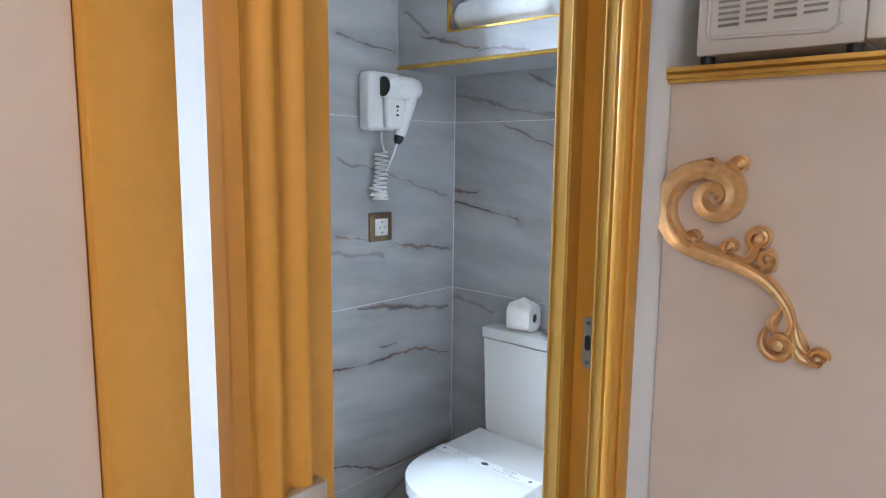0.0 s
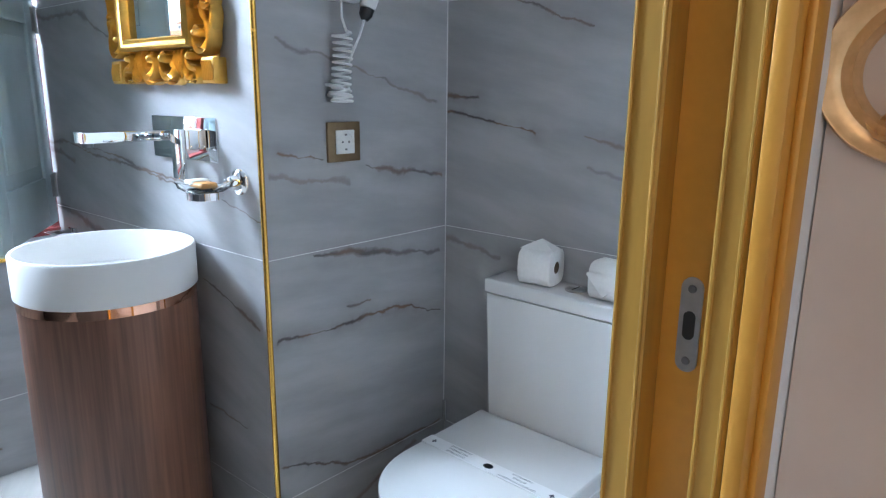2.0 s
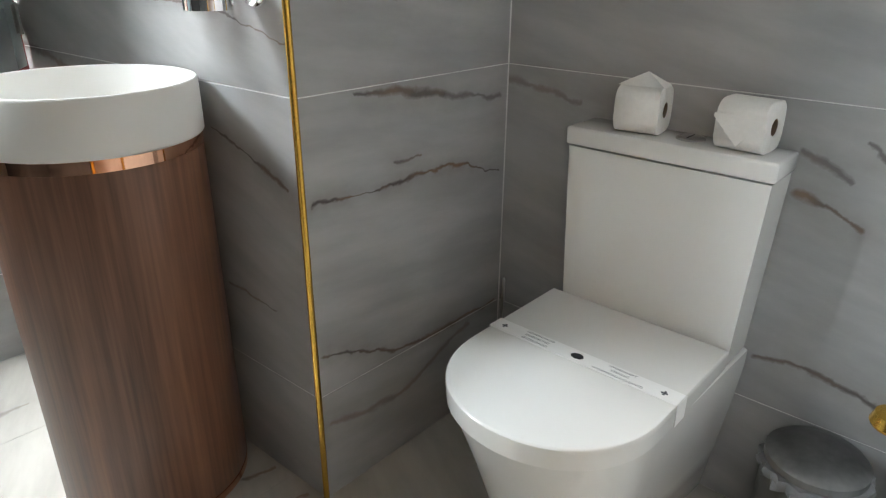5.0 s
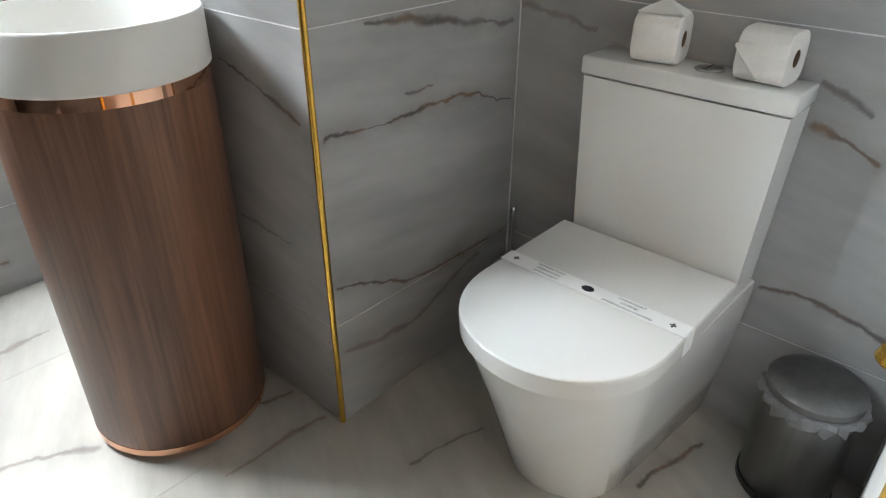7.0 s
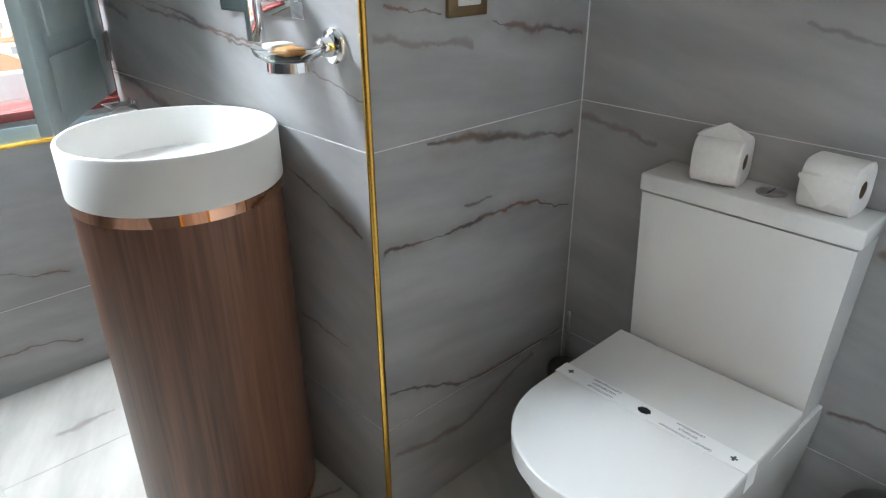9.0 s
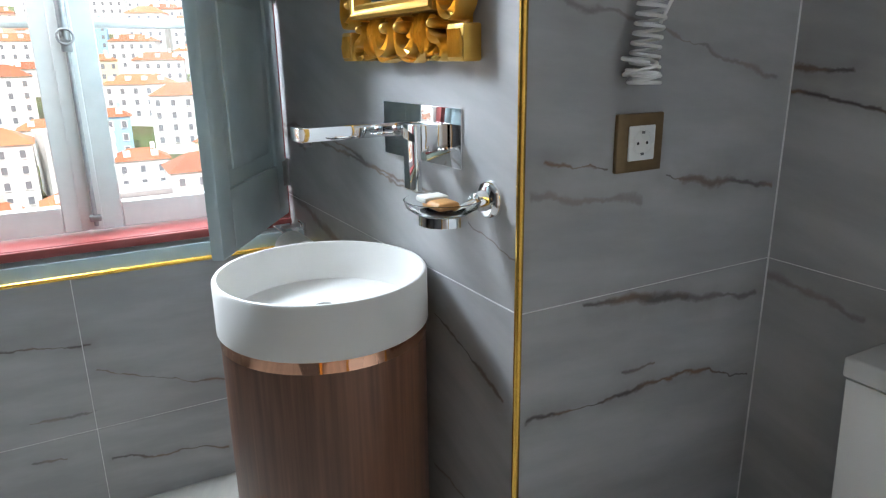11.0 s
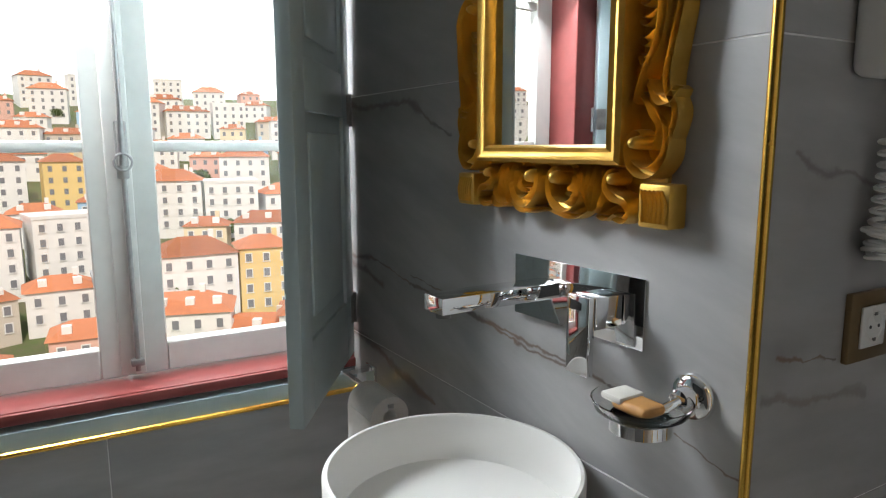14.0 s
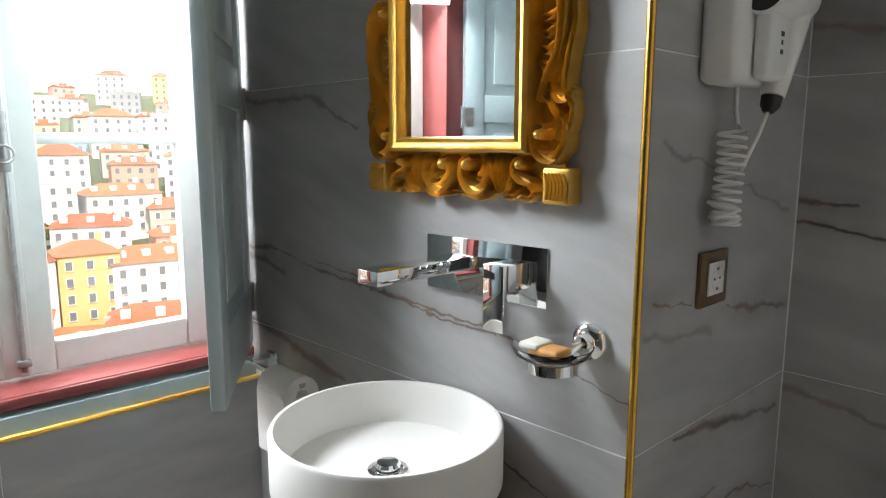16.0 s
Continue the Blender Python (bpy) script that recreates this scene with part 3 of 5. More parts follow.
bm = bmesh.new()
main = arc(-0.447, 1.275, 0.006, 0.044, -420, 70, 44) + bez([(-0.462, 1.325), (-0.505, 1.312), (-0.534, 1.274), (-0.535, 1.228),
            (-0.508, 1.190), (-0.460, 1.170), (-0.405, 1.156), (-0.355, 1.135), (-0.318, 1.100), (-0.300, 1.060), (-0.312, 1.020)], 8)
swell = [0.005 + 0.014 * math.sin(math.pi * min(1, i / (len(main) - 1) * 0.95 + 0.05)) ** 1.3 for i in range(len(main))]
ribbon(bm, main, [q * 1.12 for q in swell], 1.2495, 0.021)
part("main_scroll", bm, M_GILT_PALE, orn)
for cx, cz, r0, a0, a1, w in ((-0.318, 1.020, 0.032, 120, 560, 0.008), (-0.255, 1.008, 0.016, 0, 400, 0.007), (-0.405, 1.335, 0.013, 200, -160, 0.007), (-0.455, 1.335, 0.010, 200, -100, 0.005),
                              (-0.478, 1.195, 0.017, 250, -60, 0.006), (-0.412, 1.185, 0.014, 240, -80, 0.007), (-0.362, 1.205, 0.022, 250, -150, 0.008), (-0.345, 1.172, 0.016, 260, -60, 0.006)):
    bm = bmesh.new()
    q = arc(cx, cz, r0, r0 * 0.25, a0, a1, 24)
    ribbon(bm, q, taper(len(q), w * 0.7, w * 1.15, w * 0.9), 1.2495, 0.018)
    boss(bm, cx, cz, r0 * 0.4, 1.2495, 0.020)
    part("acanthus_curl", bm, M_GILT_PALE, orn)
for p0, p1, p2 in (((-0.44, 1.32), (-0.42, 1.332), (-0.405, 1.322)), ((-0.505, 1.205), (-0.49, 1.19), (-0.465, 1.2)), ((-0.44, 1.172), (-0.425, 1.18), (-0.415, 1.2)), ((-0.39, 1.16), (-0.37, 1.175), (-0.362, 1.215)),
                   ((-0.36, 1.145), (-0.342, 1.155), (-0.335, 1.175)), ((-0.315, 1.09), (-0.330, 1.06), (-0.328, 1.04)), ((-0.295, 1.06), (-0.285, 1.03), (-0.262, 1.0)), ((-0.30, 1.03), (-0.28, 1.005), (-0.25, 0.995))):
    bm = bmesh.new()
    q = bez([p0, p1, p2], 6)
    ribbon(bm, q, taper(len(q), 0.004, 0.011, 0.003), 1.2495, 0.019)
    part("acanthus_leaf", bm, M_GILT_PALE, orn)

# ---- bathroom: vanity side ----
BX, BY = -1.923, 1.030
basin = thing("basin_pedestal", "round white basin on a walnut veneer drum with copper bands", "washbasin", (BX, BY, 0))
R = 0.192
part("basin", lathe([(0.175, 0.783), (R - 0.003, 0.783), (R, 0.786), (R, 0.876), (R - 0.003, 0.880), (R - 0.008, 0.880), (R - 0.011, 0.876), (R - 0.013, 0.825), (R - 0.022, 0.804), (R - 0.06, 0.794), (0.02, 0.790)], (BX, BY, 0), 96), M_BASIN, basin, "matt white round basin")
part("copper_band", lathe([(0.17, 0.762), (0.1885, 0.762), (0.1885, 0.7825), (0.17, 0.7825)], (BX, BY, 0), 96), M_COPPER, basin, "polished rose copper band")
part("drum", lathe([(0.17, 0.035), (0.186, 0.035), (0.187, 0.037), (0.187, 0.7615), (0.17, 0.7615)], (BX, BY, 0), 96), M_WALNUT, basin, "walnut veneer drum")
part("base_band", lathe([(0.15, 0.018), (0.1875, 0.018), (0.1875, 0.0345), (0.15, 0.0345)], (BX, BY, 0), 96), M_COPPER, basin, "rose copper base band")
for a in (20, 110, 200, 290):
    part("foot", lathe([(0.012, 0), (0.012, 0.018)], (BX + 0.16 * math.cos(radians(a)), BY + 0.16 * math.sin(radians(a)), 0), 14), M_BLACK, basin)
drain = part("drain", lathe([(0.034, 0.790), (0.034, 0.796), (0.028, 0.797), (0.026, 0.793), (0.001, 0.793)], (BX, BY, 0), 32), M_CHROME, basin, "chrome drain")
part("plug", lathe([(0.021, 0.794), (0.022, 0.803), (0.018, 0.808), (0.001, 0.809)], (BX, BY, 0), 32), M_CHROME, drain)

tap = thing("wall_tap", "square chrome wall-mounted basin mixer tap", "tap", (-1.89, YS, 1.11))
plate = part("wall_plate", box(-0.1345, 0.1345, -0.0025, 0.0025, -0.05, 0.05, 0.001, 2), M_CHROME, None)
plate.parent = tap
plate.location, plate.rotation_euler = (0.0005, -0.006, 0.006), (0, 0, radians(2.2))
part("spout", box(-1.968, -1.918, YS - 0.222, YS - 0.0072, 1.110, 1.134, 0.0015, 2), M_CHROME, tap)
part("aerator", lathe([(0.011, 1.101), (0.012, 1.1098)], (-1.943, YS - 0.205, 0), 20), M_STEEL, tap)
lever = part("lever_block", box(-1.835, -1.790, YS - 0.058, YS - 0.0072, 1.095, 1.140, 0.002, 2), M_CHROME, tap)
part("lever", box(-1.834, -1.791, YS - 0.070, YS - 0.0585, 1.030, 1.1405, 0.0015, 2), M_CHROME, tap)

dish = thing("soap_dish", "clear glass soap dish in a round chrome wall holder", "soap dish", (-1.68, YS, 1.03))
part("rosette", lathe([(0.031, 0), (0.031, -0.006), (0.026, -0.012), (0.017, -0.014), (0.014, -0.03), (0.010, -0.032)], (-1.672, YS, 1.030), 32, "y"), M_CHROME, dish)
DX, DYY = -1.686, YS - 0.080
part("arm", tube([(-1.672, YS - 0.03, 1.030), (-1.676, YS - 0.05, 1.022), (-1.682, YS - 0.062, 1.013)], 0.007, 10), M_CHROME, dish)
part("ring", lathe([(0.036, 1.000), (0.0385, 1.000), (0.0385, 1.016), (0.036, 1.016), (0.036, 1.000)], (DX, DYY, 0), 40), M_CHROME, dish)
part("glass_bowl", lathe([(0.001, 1.000), (0.033, 1.001), (0.036, 1.014), (0.056, 1.026), (0.061, 1.038), (0.059, 1.0385), (0.054, 1.029), (0.034, 1.018), (0.031, 1.006), (0.001, 1.005)], (DX, DYY, 0), 48), M_CLEAR, dish, "clear glass bowl")
soap = thing("soap_bar", "small wrapped soap in amber and white paper", "soap", (DX, DYY, 1.022))
part("bar", box(DX - 0.030, DX + 0.024, DYY - 0.022, DYY + 0.018, 1.022, 1.036, 0.006, 3), M_SOAP, soap)
part("wrapper", box(DX - 0.046, DX - 0.012, DYY - 0.024, DYY + 0.020, 1.030, 1.040, 0.004, 2), M_FOIL, soap)

holder = thing("paper_holder", "square chrome paper holder on the marble wall", "paper holder", (-2.62, YS, 0.78))
part("wall_plate", box(-2.640, -2.592, YS - 0.008, YS, 0.752, 0.800, 0.0015), M_CHROME, holder)
part("arm", box(-2.628, -2.608, YS - 0.085, YS - 0.0082, 0.786, 0.797, 0.001), M_CHROME, holder)
part("bar", box(-2.6078, -2.365, YS - 0.085, YS - 0.070, 0.786, 0.797, 0.001), M_CHROME, holder)
roll = thing("hanging_paper_roll", "white paper roll hanging on the chrome holder", "paper roll", (-2.53, YS - 0.078, 0.75))
part("paper", lathe([(0.016, 0), (0.045, 0.0), (0.045, 0.12), (0.016, 0.12), (0.016, 0)], (-2.490, YS - 0.078, 0.766), 40, "x"), M_PAPER, roll)
part("loose_sheet", box(-2.490, -2.370, YS - 0.1242, YS - 0.1230, 0.62, 0.766), M_PAPER, roll)

# gilt mirror
mir = thing("gilt_mirror", "ornate carved gold baroque mirror frame on marble wall", "mirror", (-1.945, YS, 1.24))
MX0, MX1, MZ0, MZ1 = -2.115, -1.775, 1.318, 1.90
pane = part("mirror_glass", box(-0.150, 0.150, -0.003, 0.003, MZ0 + 0.02, MZ1 - 0.02), M_MIRROR, None, "clear mirror glass", False)
pane.parent = mir
pane.location, pane.rotation_euler = (0, -0.017, -1.24), (0, 0, radians(2.6))
# stepped inner moulding, mitred
bm = bmesh.new()
steps = [(0.0, 0.004), (0.0, 0.044), (0.006, 0.049), (0.012, 0.043), (0.018, 0.042), (0.024, 0.046), (0.029, 0.039), (0.0295, 0.006)]
rings = []
for inset, d in steps:
    x0, x1, z0, z1 = MX0 + inset, MX1 - inset, MZ0 + inset * 0.9, MZ1 - inset * 0.9
    rings.append([bm.verts.new((x, YS - d, z)) for x, z in ((x0, z0), (x1, z0), (x1, z1), (x0, z1))])
for a, b in zip(rings, rings[1:]):
    for i in range(4):
        bm.faces.new((a[i], a[(i + 1) % 4], b[(i + 1) % 4], b[i]))
part("inner_moulding", bm, M_GILT, mir)
CXM = -1.945
part("back_board", joined(box(-2.165, MX0, YS - 0.006, YS, 1.258, 1.96), box(MX1, -1.725, YS - 0.006, YS, 1.258, 1.96), box(MX0, MX1, YS - 0.006, YS, 1.258, MZ0), box(MX0, MX1, YS - 0.006, YS, MZ1, 1.96)), M_GILT, mir)


def carve(name, line, w0, w1, w2, side, flip, lift=0.030, eye=None):
    """One scroll or leaf of the frame: a carved band along a smooth line, mirrored to its side or to the top rail."""
    def at(u, z):
        return (CXM + side * u, MZ0 + MZ1 - z if flip else z)
    bm = bmesh.new()
    q = [at(u, z) for u, z in bez(line, 7)]
    ribbon(bm, q, taper(len(q), w0 * 0.9, w1 * 0.9, w2 * 0.9), YS - 0.005, lift + 0.005)
    if eye:
        boss(bm, *at(eye[0], eye[1]), eye[2], YS - 0.005, lift * 1.1 + 0.005)
    part(name, bm, M_GILT, mir)


for side in (-1, 1):
    for flip in (False, True):
        # rail: paired scrolls, leaf fan, outer scroll
        carve("volute", [(0.036, 1.303), (0.026, 1.309), (0.015, 1.299), (0.017, 1.276), (0.035, 1.258), (0.060, 1.257), (0.080, 1.277), (0.080, 1.304), (0.068, 1.314)], 0.005, 0.011, 0.005, side, flip, 0.032, (0.030, 1.297, 0.011))
        carve("crescent", [(0.040, 1.277), (0.056, 1.275), (0.064, 1.288), (0.060, 1.302)], 0.003, 0.008, 0.003, side, flip, 0.024)
        carve("edge_leaf", [(0.003, 1.248), (0.030, 1.246), (0.066, 1.244), (0.092, 1.256)], 0.004, 0.008, 0.005, side, flip, 0.022)
        for u1, u2, z2 in ((0.092, 0.079, 1.314), (0.100, 0.094, 1.317), (0.108, 0.109, 1.315)):
            carve("fan_leaf", [(0.098, 1.252), (u1, 1.284), (u2, z2)], 0.003, 0.007, 0.003, side, flip, 0.028)
        carve("volute", [(0.158, 1.300), (0.151, 1.309), (0.139, 1.305), (0.135, 1.290), (0.150, 1.277), (0.170, 1.271), (0.179, 1.257), (0.166, 1.245), (0.146, 1.249)], 0.004, 0.009, 0.005, side, flip, 0.030, (0.149, 1.299, 0.009))
        carve("edge_leaf", [(0.104, 1.248), (0.122, 1.258), (0.130, 1.280), (0.120, 1.312)], 0.004, 0.008, 0.003, side, flip, 0.025)
        carve("edge_leaf", [(0.108, 1.247), (0.130, 1.247), (0.152, 1.262)], 0.003, 0.007, 0.004, side, flip, 0.023)
        # square corner with a ribbed leaf
        cu, cz = CXM + side * 0.222, 1.268 if not flip else MZ0 + MZ1 - 1.268
        part("corner_block", box(cu - 0.026, cu + 0.026, YS - 0.034, YS - 0.0005, cz - 0.028, cz + 0.028, 0.004, 2), M_GILT, mir)
        for k in range(6):
            bm = bmesh.new()
            a, v = -0.017 + 0.007 * k, -1 if flip else 1
            q = [(cu + side * a, cz - v * 0.021), (cu + side * (a + 0.002), cz), (cu + side * (a - 0.004), cz + v * 0.020)]
            ribbon(bm, bez(q, 5), taper(11, 0.0015, 0.0028, 0.001), YS - 0.0338, 0.004)
            part("leaf_rib", bm, M_GILT, mir)
    # uprights: C-scroll, spur, long leaf with lobes, outer curl
    for z0 in (1.312, 1.612):
        carve("side_scroll", [(0.194, z0 + 0.040), (0.184, z0 + 0.046), (0.176, z0 + 0.030), (0.186, z0 + 0.006), (0.213, z0 - 0.003), (0.236, z0 + 0.018), (0.236, z0 + 0.052), (0.216, z0 + 0.076)], 0.005, 0.010, 0.004, side, False, 0.034, (0.190, z0 + 0.034, 0.009))
        carve("spur", [(0.212, z0 + 0.026), (0.224, z0 + 0.056), (0.206, z0 + 0.082), (0.184, z0 + 0.098)], 0.003, 0.008, 0.003, side, False, 0.028)
        carve("long_leaf", [(0.180, z0 + 0.084), (0.198, z0 + 0.122), (0.222, z0 + 0.160), (0.230, z0 + 0.212), (0.222, z0 + 0.254), (0.200, z0 + 0.274), (0.182, z0 + 0.260), (0.190, z0 + 0.244)], 0.004, 0.0105, 0.005, side, False, 0.036, (0.194, z0 + 0.256, 0.009))
        carve("outer_curl", [(0.240, z0 + 0.040), (0.248, z0 + 0.072), (0.234, z0 + 0.104), (0.240, z0 + 0.150), (0.249, z0 + 0.200), (0.240, z0 + 0.250)], 0.005, 0.007, 0.005, side, False, 0.026)
        carve("outer_curl", [(0.196, z0 + 0.112), (0.216, z0 + 0.090), (0.236, z0 + 0.086), (0.248, z0 + 0.100)], 0.003, 0.009, 0.005, side, False, 0.030)
        for j in range(4):
            carve("leaf_lobe", [(0.214 + 0.003 * j, z0 + 0.158 + 0.022 * j), (0.196, z0 + 0.134 + 0.024 * j), (0.178, z0 + 0.144 + 0.022 * j)], 0.003, 0.008, 0.003, side, False, 0.024)

# ---- window ----
GX = -2.86
win = structure("window_1", box(GX - 0.06, GX - 0.02, WY0 + 0.001, WY1 - 0.001, WZ1 - 0.05, WZ1 - 0.001), M_SASH, "white double casement window with a metal bolt", "window")


def sash(y0, y1, g0, g1):
    """One casement: stiles, rails, glazing bars and panes."""
    z0, z1, gz0, gz1 = 0.795, WZ1 - 0.06, 0.868, 2.06
    fr = bmesh.new()
    box(GX - 0.022, GX + 0.018, y0, g0, z0, z1, 0.003, bm=fr)
    box(GX - 0.022, GX + 0.018, g1, y1, z0, z1, 0.003, bm=fr)
    box(GX - 0.022, GX + 0.0175, g0, g1, z0, gz0, 0.003, bm=fr)
    box(GX - 0.022, GX + 0.0175, g0, g1, gz1, z1, 0.003, bm=fr)
    part("window_frame", fr, M_SASH, win)
    bars = [1.343, 1.80]
    for z in bars:
        b = box(GX - 0.014, GX + 0.014, g0 - 0.002, g1 + 0.002, z - 0.013, z + 0.013, 0.004, 2)
        part("glazing_bar", b, M_SASH, win)
    edge = [gz0, *bars, gz1]
    for a, b in zip(edge, edge[1:]):
        ob = part("pane", box(GX - 0.003, GX + 0.001, g0 - 0.004, g1 + 0.004, a, b), M_GLASS, win)
        ob.visible_shadow = False


sash(0.195, 0.664, 0.268, 0.603)
sash(0.668, 1.169, 0.752, 1.068)
part("meeting_bead", box(GX + 0.0182, GX + 0.030, 0.645, 0.700, 0.80, WZ1 - 0.06, 0.004, 2), M_SASH, win)
bolt = part("bolt_rod", tube([(GX + 0.040, 0.682, 0.812), (GX + 0.040, 0.682, 2.1)], 0.006, 10), M_IRON, win, "worn metal espagnolette rod")
part("bolt_keeper", box(GX + 0.030, GX + 0.050, 0.667, 0.697, 0.825, 0.842, 0.004, 2), M_IRON, bolt)
part("bolt_case", box(GX + 0.0302, GX + 0.049, 0.668, 0.694, 1.27, 1.40, 0.004, 2), M_IRON, bolt)
part("bolt_guide", tube([(GX + 0.048, 0.681, 1.30), (GX + 0.048, 0.681, 1.40)], 0.010, 10), M_IRON, bolt)
part("pull_ring", tube([(GX + 0.056, 0.681 + 0.019 * math.cos(a), 1.308 + 0.019 * math.sin(a)) for a in (2 * math.pi * i / 24 for i in range(25))], 0.003, 8), M_IRON, bolt, "metal pull ring")
# oxblood frame and sill
bm = box(GX - 0.022, -2.735, WY0 + 0.001, WY1 - 0.001, 0.762, 0.790, 0.004, 2)
box(-2.7345, -2.722, WY0 + 0.001, WY1 - 0.001, 0.764, 0.788, 0.003, 2, bm=bm)
part("window_sill", bm, M_RED, win, "oxblood red painted wooden sill")
part("frame_side", box(GX - 0.022, -2.735, 1.172, WY1 - 0.001, 0.791, WZ1 - 0.001, 0.003), M_RED, win, "oxblood red painted frame")
part("frame_side", box(GX - 0.022, -2.735, WY0 + 0.001, 0.192, 0.791, WZ1 - 0.001, 0.003), M_RED, win, "oxblood red painted frame")
part("sill_apron", box(XW - 0.30, XW - 0.006, WY0 + 0.001, WY1 - 0.001, WZ0 - 0.010, 0.7505), M_BLUE, win, "pale blue-grey painted ledge")
structure("window_reveal", box(XW - 0.002, XW + 0.006, WY1 + 0.001, YS - 0.001, 0.72, TOP), M_BLUE, "pale corner strip beside the window", "trim")


def shutter(hinge, angle, sign):
    """A panelled shutter leaf, hinged at (x, y); it swings into the room by the angle."""
    s = thing("window_shutter", "pale blue panelled wooden shutter swung open", "shutter", (hinge[0], hinge[1], 0.72), "window shutters")
    L, T = 0.485, 0.030
    z0, z1 = 0.81, 2.15
    def put(name, bm, m, label=""):
        me = finish(bm, True)
        me.materials.append(m)
        ob = new(name, me)
        ob.parent = s
        if label:
            ob["label"] = label
        return ob
    za, zb = z0 - 0.72, z1 - 0.72
    bm = box(0, 0.075, -T / 2, T / 2, za, zb, 0.004, 2)
    box(L - 0.08, L, -T / 2, T / 2, za, zb, 0.004, 2, bm=bm)
    for a, b in ((za, za + 0.15), (za + 0.60, za + 0.70), (zb - 0.12, zb)):
        box(0.0752, L - 0.0802, -T / 2 + 0.0005, T / 2 - 0.0005, a, b, 0.004, 2, bm=bm)
    put("frame", bm, M_BLUE)
    for a, b in ((za + 0.15, za + 0.60), (za + 0.70, zb - 0.12)):
        bm = box(0.0755, L - 0.0805, -T / 2 + 0.009, T / 2 - 0.009, a, b)
        box(0.115, L - 0.12, -T / 2 + 0.004, T / 2 - 0.004, a + 0.04, b - 0.04, 0.004, 2, bm=bm)
        put("panel", bm, M_BLUE)
    for z in (za + 0.12, za + 0.62, zb - 0.15):
        put("hinge", joined(tube([(-0.004, -sign * T / 2, z - 0.04), (-0.004, -sign * T / 2, z + 0.04)], 0.006, 8), box(0, 0.03, -T / 2 - 0.0015, T / 2 + 0.0015, z - 0.035, z + 0.035)), M_IRON)
    s.rotation_euler = (0, 0, radians(angle))
    return s


shutter((-2.712, 1.176), -33.2, -1)
shutter((-2.715, 0.108), -58, 1)

# ---- toilet ----
wc = thing("toilet", "white close-coupled toilet with closed lid and paper band", "toilet", (-1.17, 1.5, 0))
TX, TW = -1.170, 0.190


def dshape(w, y_front, y_back, wb=None, n=28):
    """Outline of a D: straight back, round front."""
    wb = w if wb is None else wb
    pts = [(wb, y_back), (w, y_front + w * 1.05)]
    for i in range(1, n):
        a = math.pi * i / n
        pts.append((w * math.cos(a), y_front + w * 1.05 - w * 1.05 * math.sin(a) ** 0.9))
    pts += [(-w, y_front + w * 1.05), (-wb, y_back)]
    return pts


def loft(sections, bm=None):
    """Skin over like-numbered closed outlines [(z, [(x, y)...])]."""
    bm = bmesh.new() if bm is None else bm
    rings = [[bm.verts.new((TX + x, y, z)) for x, y in o] for z, o in sections]
    for a, b in zip(rings, rings[1:]):
        for i in range(len(a)):
            j = (i + 1) % len(a)
            bm.faces.new((a[i], a[j], b[j], b[i]))
    bm.faces.new(rings[0]), bm.faces.new(rings[-1])
    return bm


part("bowl", loft([(0.0, dshape(0.126, 1.385, 1.822, 0.155)), (0.004, dshape(0.130, 1.378, 1.822, 0.158)), (0.12, dshape(0.147, 1.342, 1.822, 0.172)), (0.25, dshape(0.168, 1.297, 1.822, 0.188)), (0.335, dshape(0.181, 1.264, 1.822, 0.196)), (0.368, dshape(0.184, 1.255, 1.822, 0.196)), (0.372, dshape(0.180, 1.26, 1.82, 0.192))]), M_PORCELAIN, wc)
part("lid", loft([(0.3735, dshape(0.187, 1.246, 1.710)), (0.3755, dshape(0.191, 1.2415, 1.7125)), (0.405, dshape(0.192, 1.240, 1.713)), (0.4125, dshape(0.1915, 1.2405, 1.7128)), (0.4145, dshape(0.190, 1.2425, 1.712)), (0.415, dshape(0.187, 1.246, 1.710))]), M_PORCELAIN, wc, "glossy white closed seat lid")
part("cistern", loft([(0.373, [(-0.172, 1.724), (0.188, 1.724), (0.188, 1.822), (-0.172, 1.822)]), (0.735, [(-0.184, 1.717), (0.204, 1.717), (0.204, 1.822), (-0.184, 1.822)])]), M_PORCELAIN, wc)
part("cistern_lid", box(TX - 0.190, TX + 0.210, 1.710, 1.824, 0.739, 0.775, 0.006, 3), M_PORCELAIN, wc)
fl = part("flush_button", lathe([(0.026, 0.775), (0.026, 0.779), (0.021, 0.7805), (0.020, 0.779), (0.001, 0.7795)], (TX + 0.035, 1.775, 0), 32), M_IRON, wc, "chrome dual flush button")
part("button_split", box(TX + 0.034, TX + 0.036, 1.758, 1.792, 0.7798, 0.7808), M_BLACK, fl)
band = part("paper_band", box(TX - 0.193, TX + 0.191, 1.487, 1.525, 0.4152, 0.4165), M_LABEL, wc, "white paper hygiene band with print")
part("band_end", box(TX + 0.1925, TX + 0.1935, 1.487, 1.525, 0.374, 0.4165), M_LABEL, wc)
for dx in (-0.168, 0.162):
    bm = box(TX + dx - 0.006, TX + dx + 0.006, 1.504, 1.508, 0.4166, 0.4169)
    box(TX + dx - 0.002, TX + dx + 0.002, 1.4995, 1.5035, 0.4166, 0.4169, bm=bm)
    box(TX + dx - 0.002, TX + dx + 0.002, 1.5085, 1.5125, 0.4166, 0.4169, bm=bm)
    part("cross_mark", bm, M_INK, band)
bm = bmesh.new()
for i in range(8):
    a = 2 * math.pi * i / 8
    lathe([(0.004, 0.4166), (0.004, 0.4169)], (TX - 0.005 + 0.009 * math.cos(a), 1.506 + 0.006 * math.sin(a), 0), 8, bm=bm)
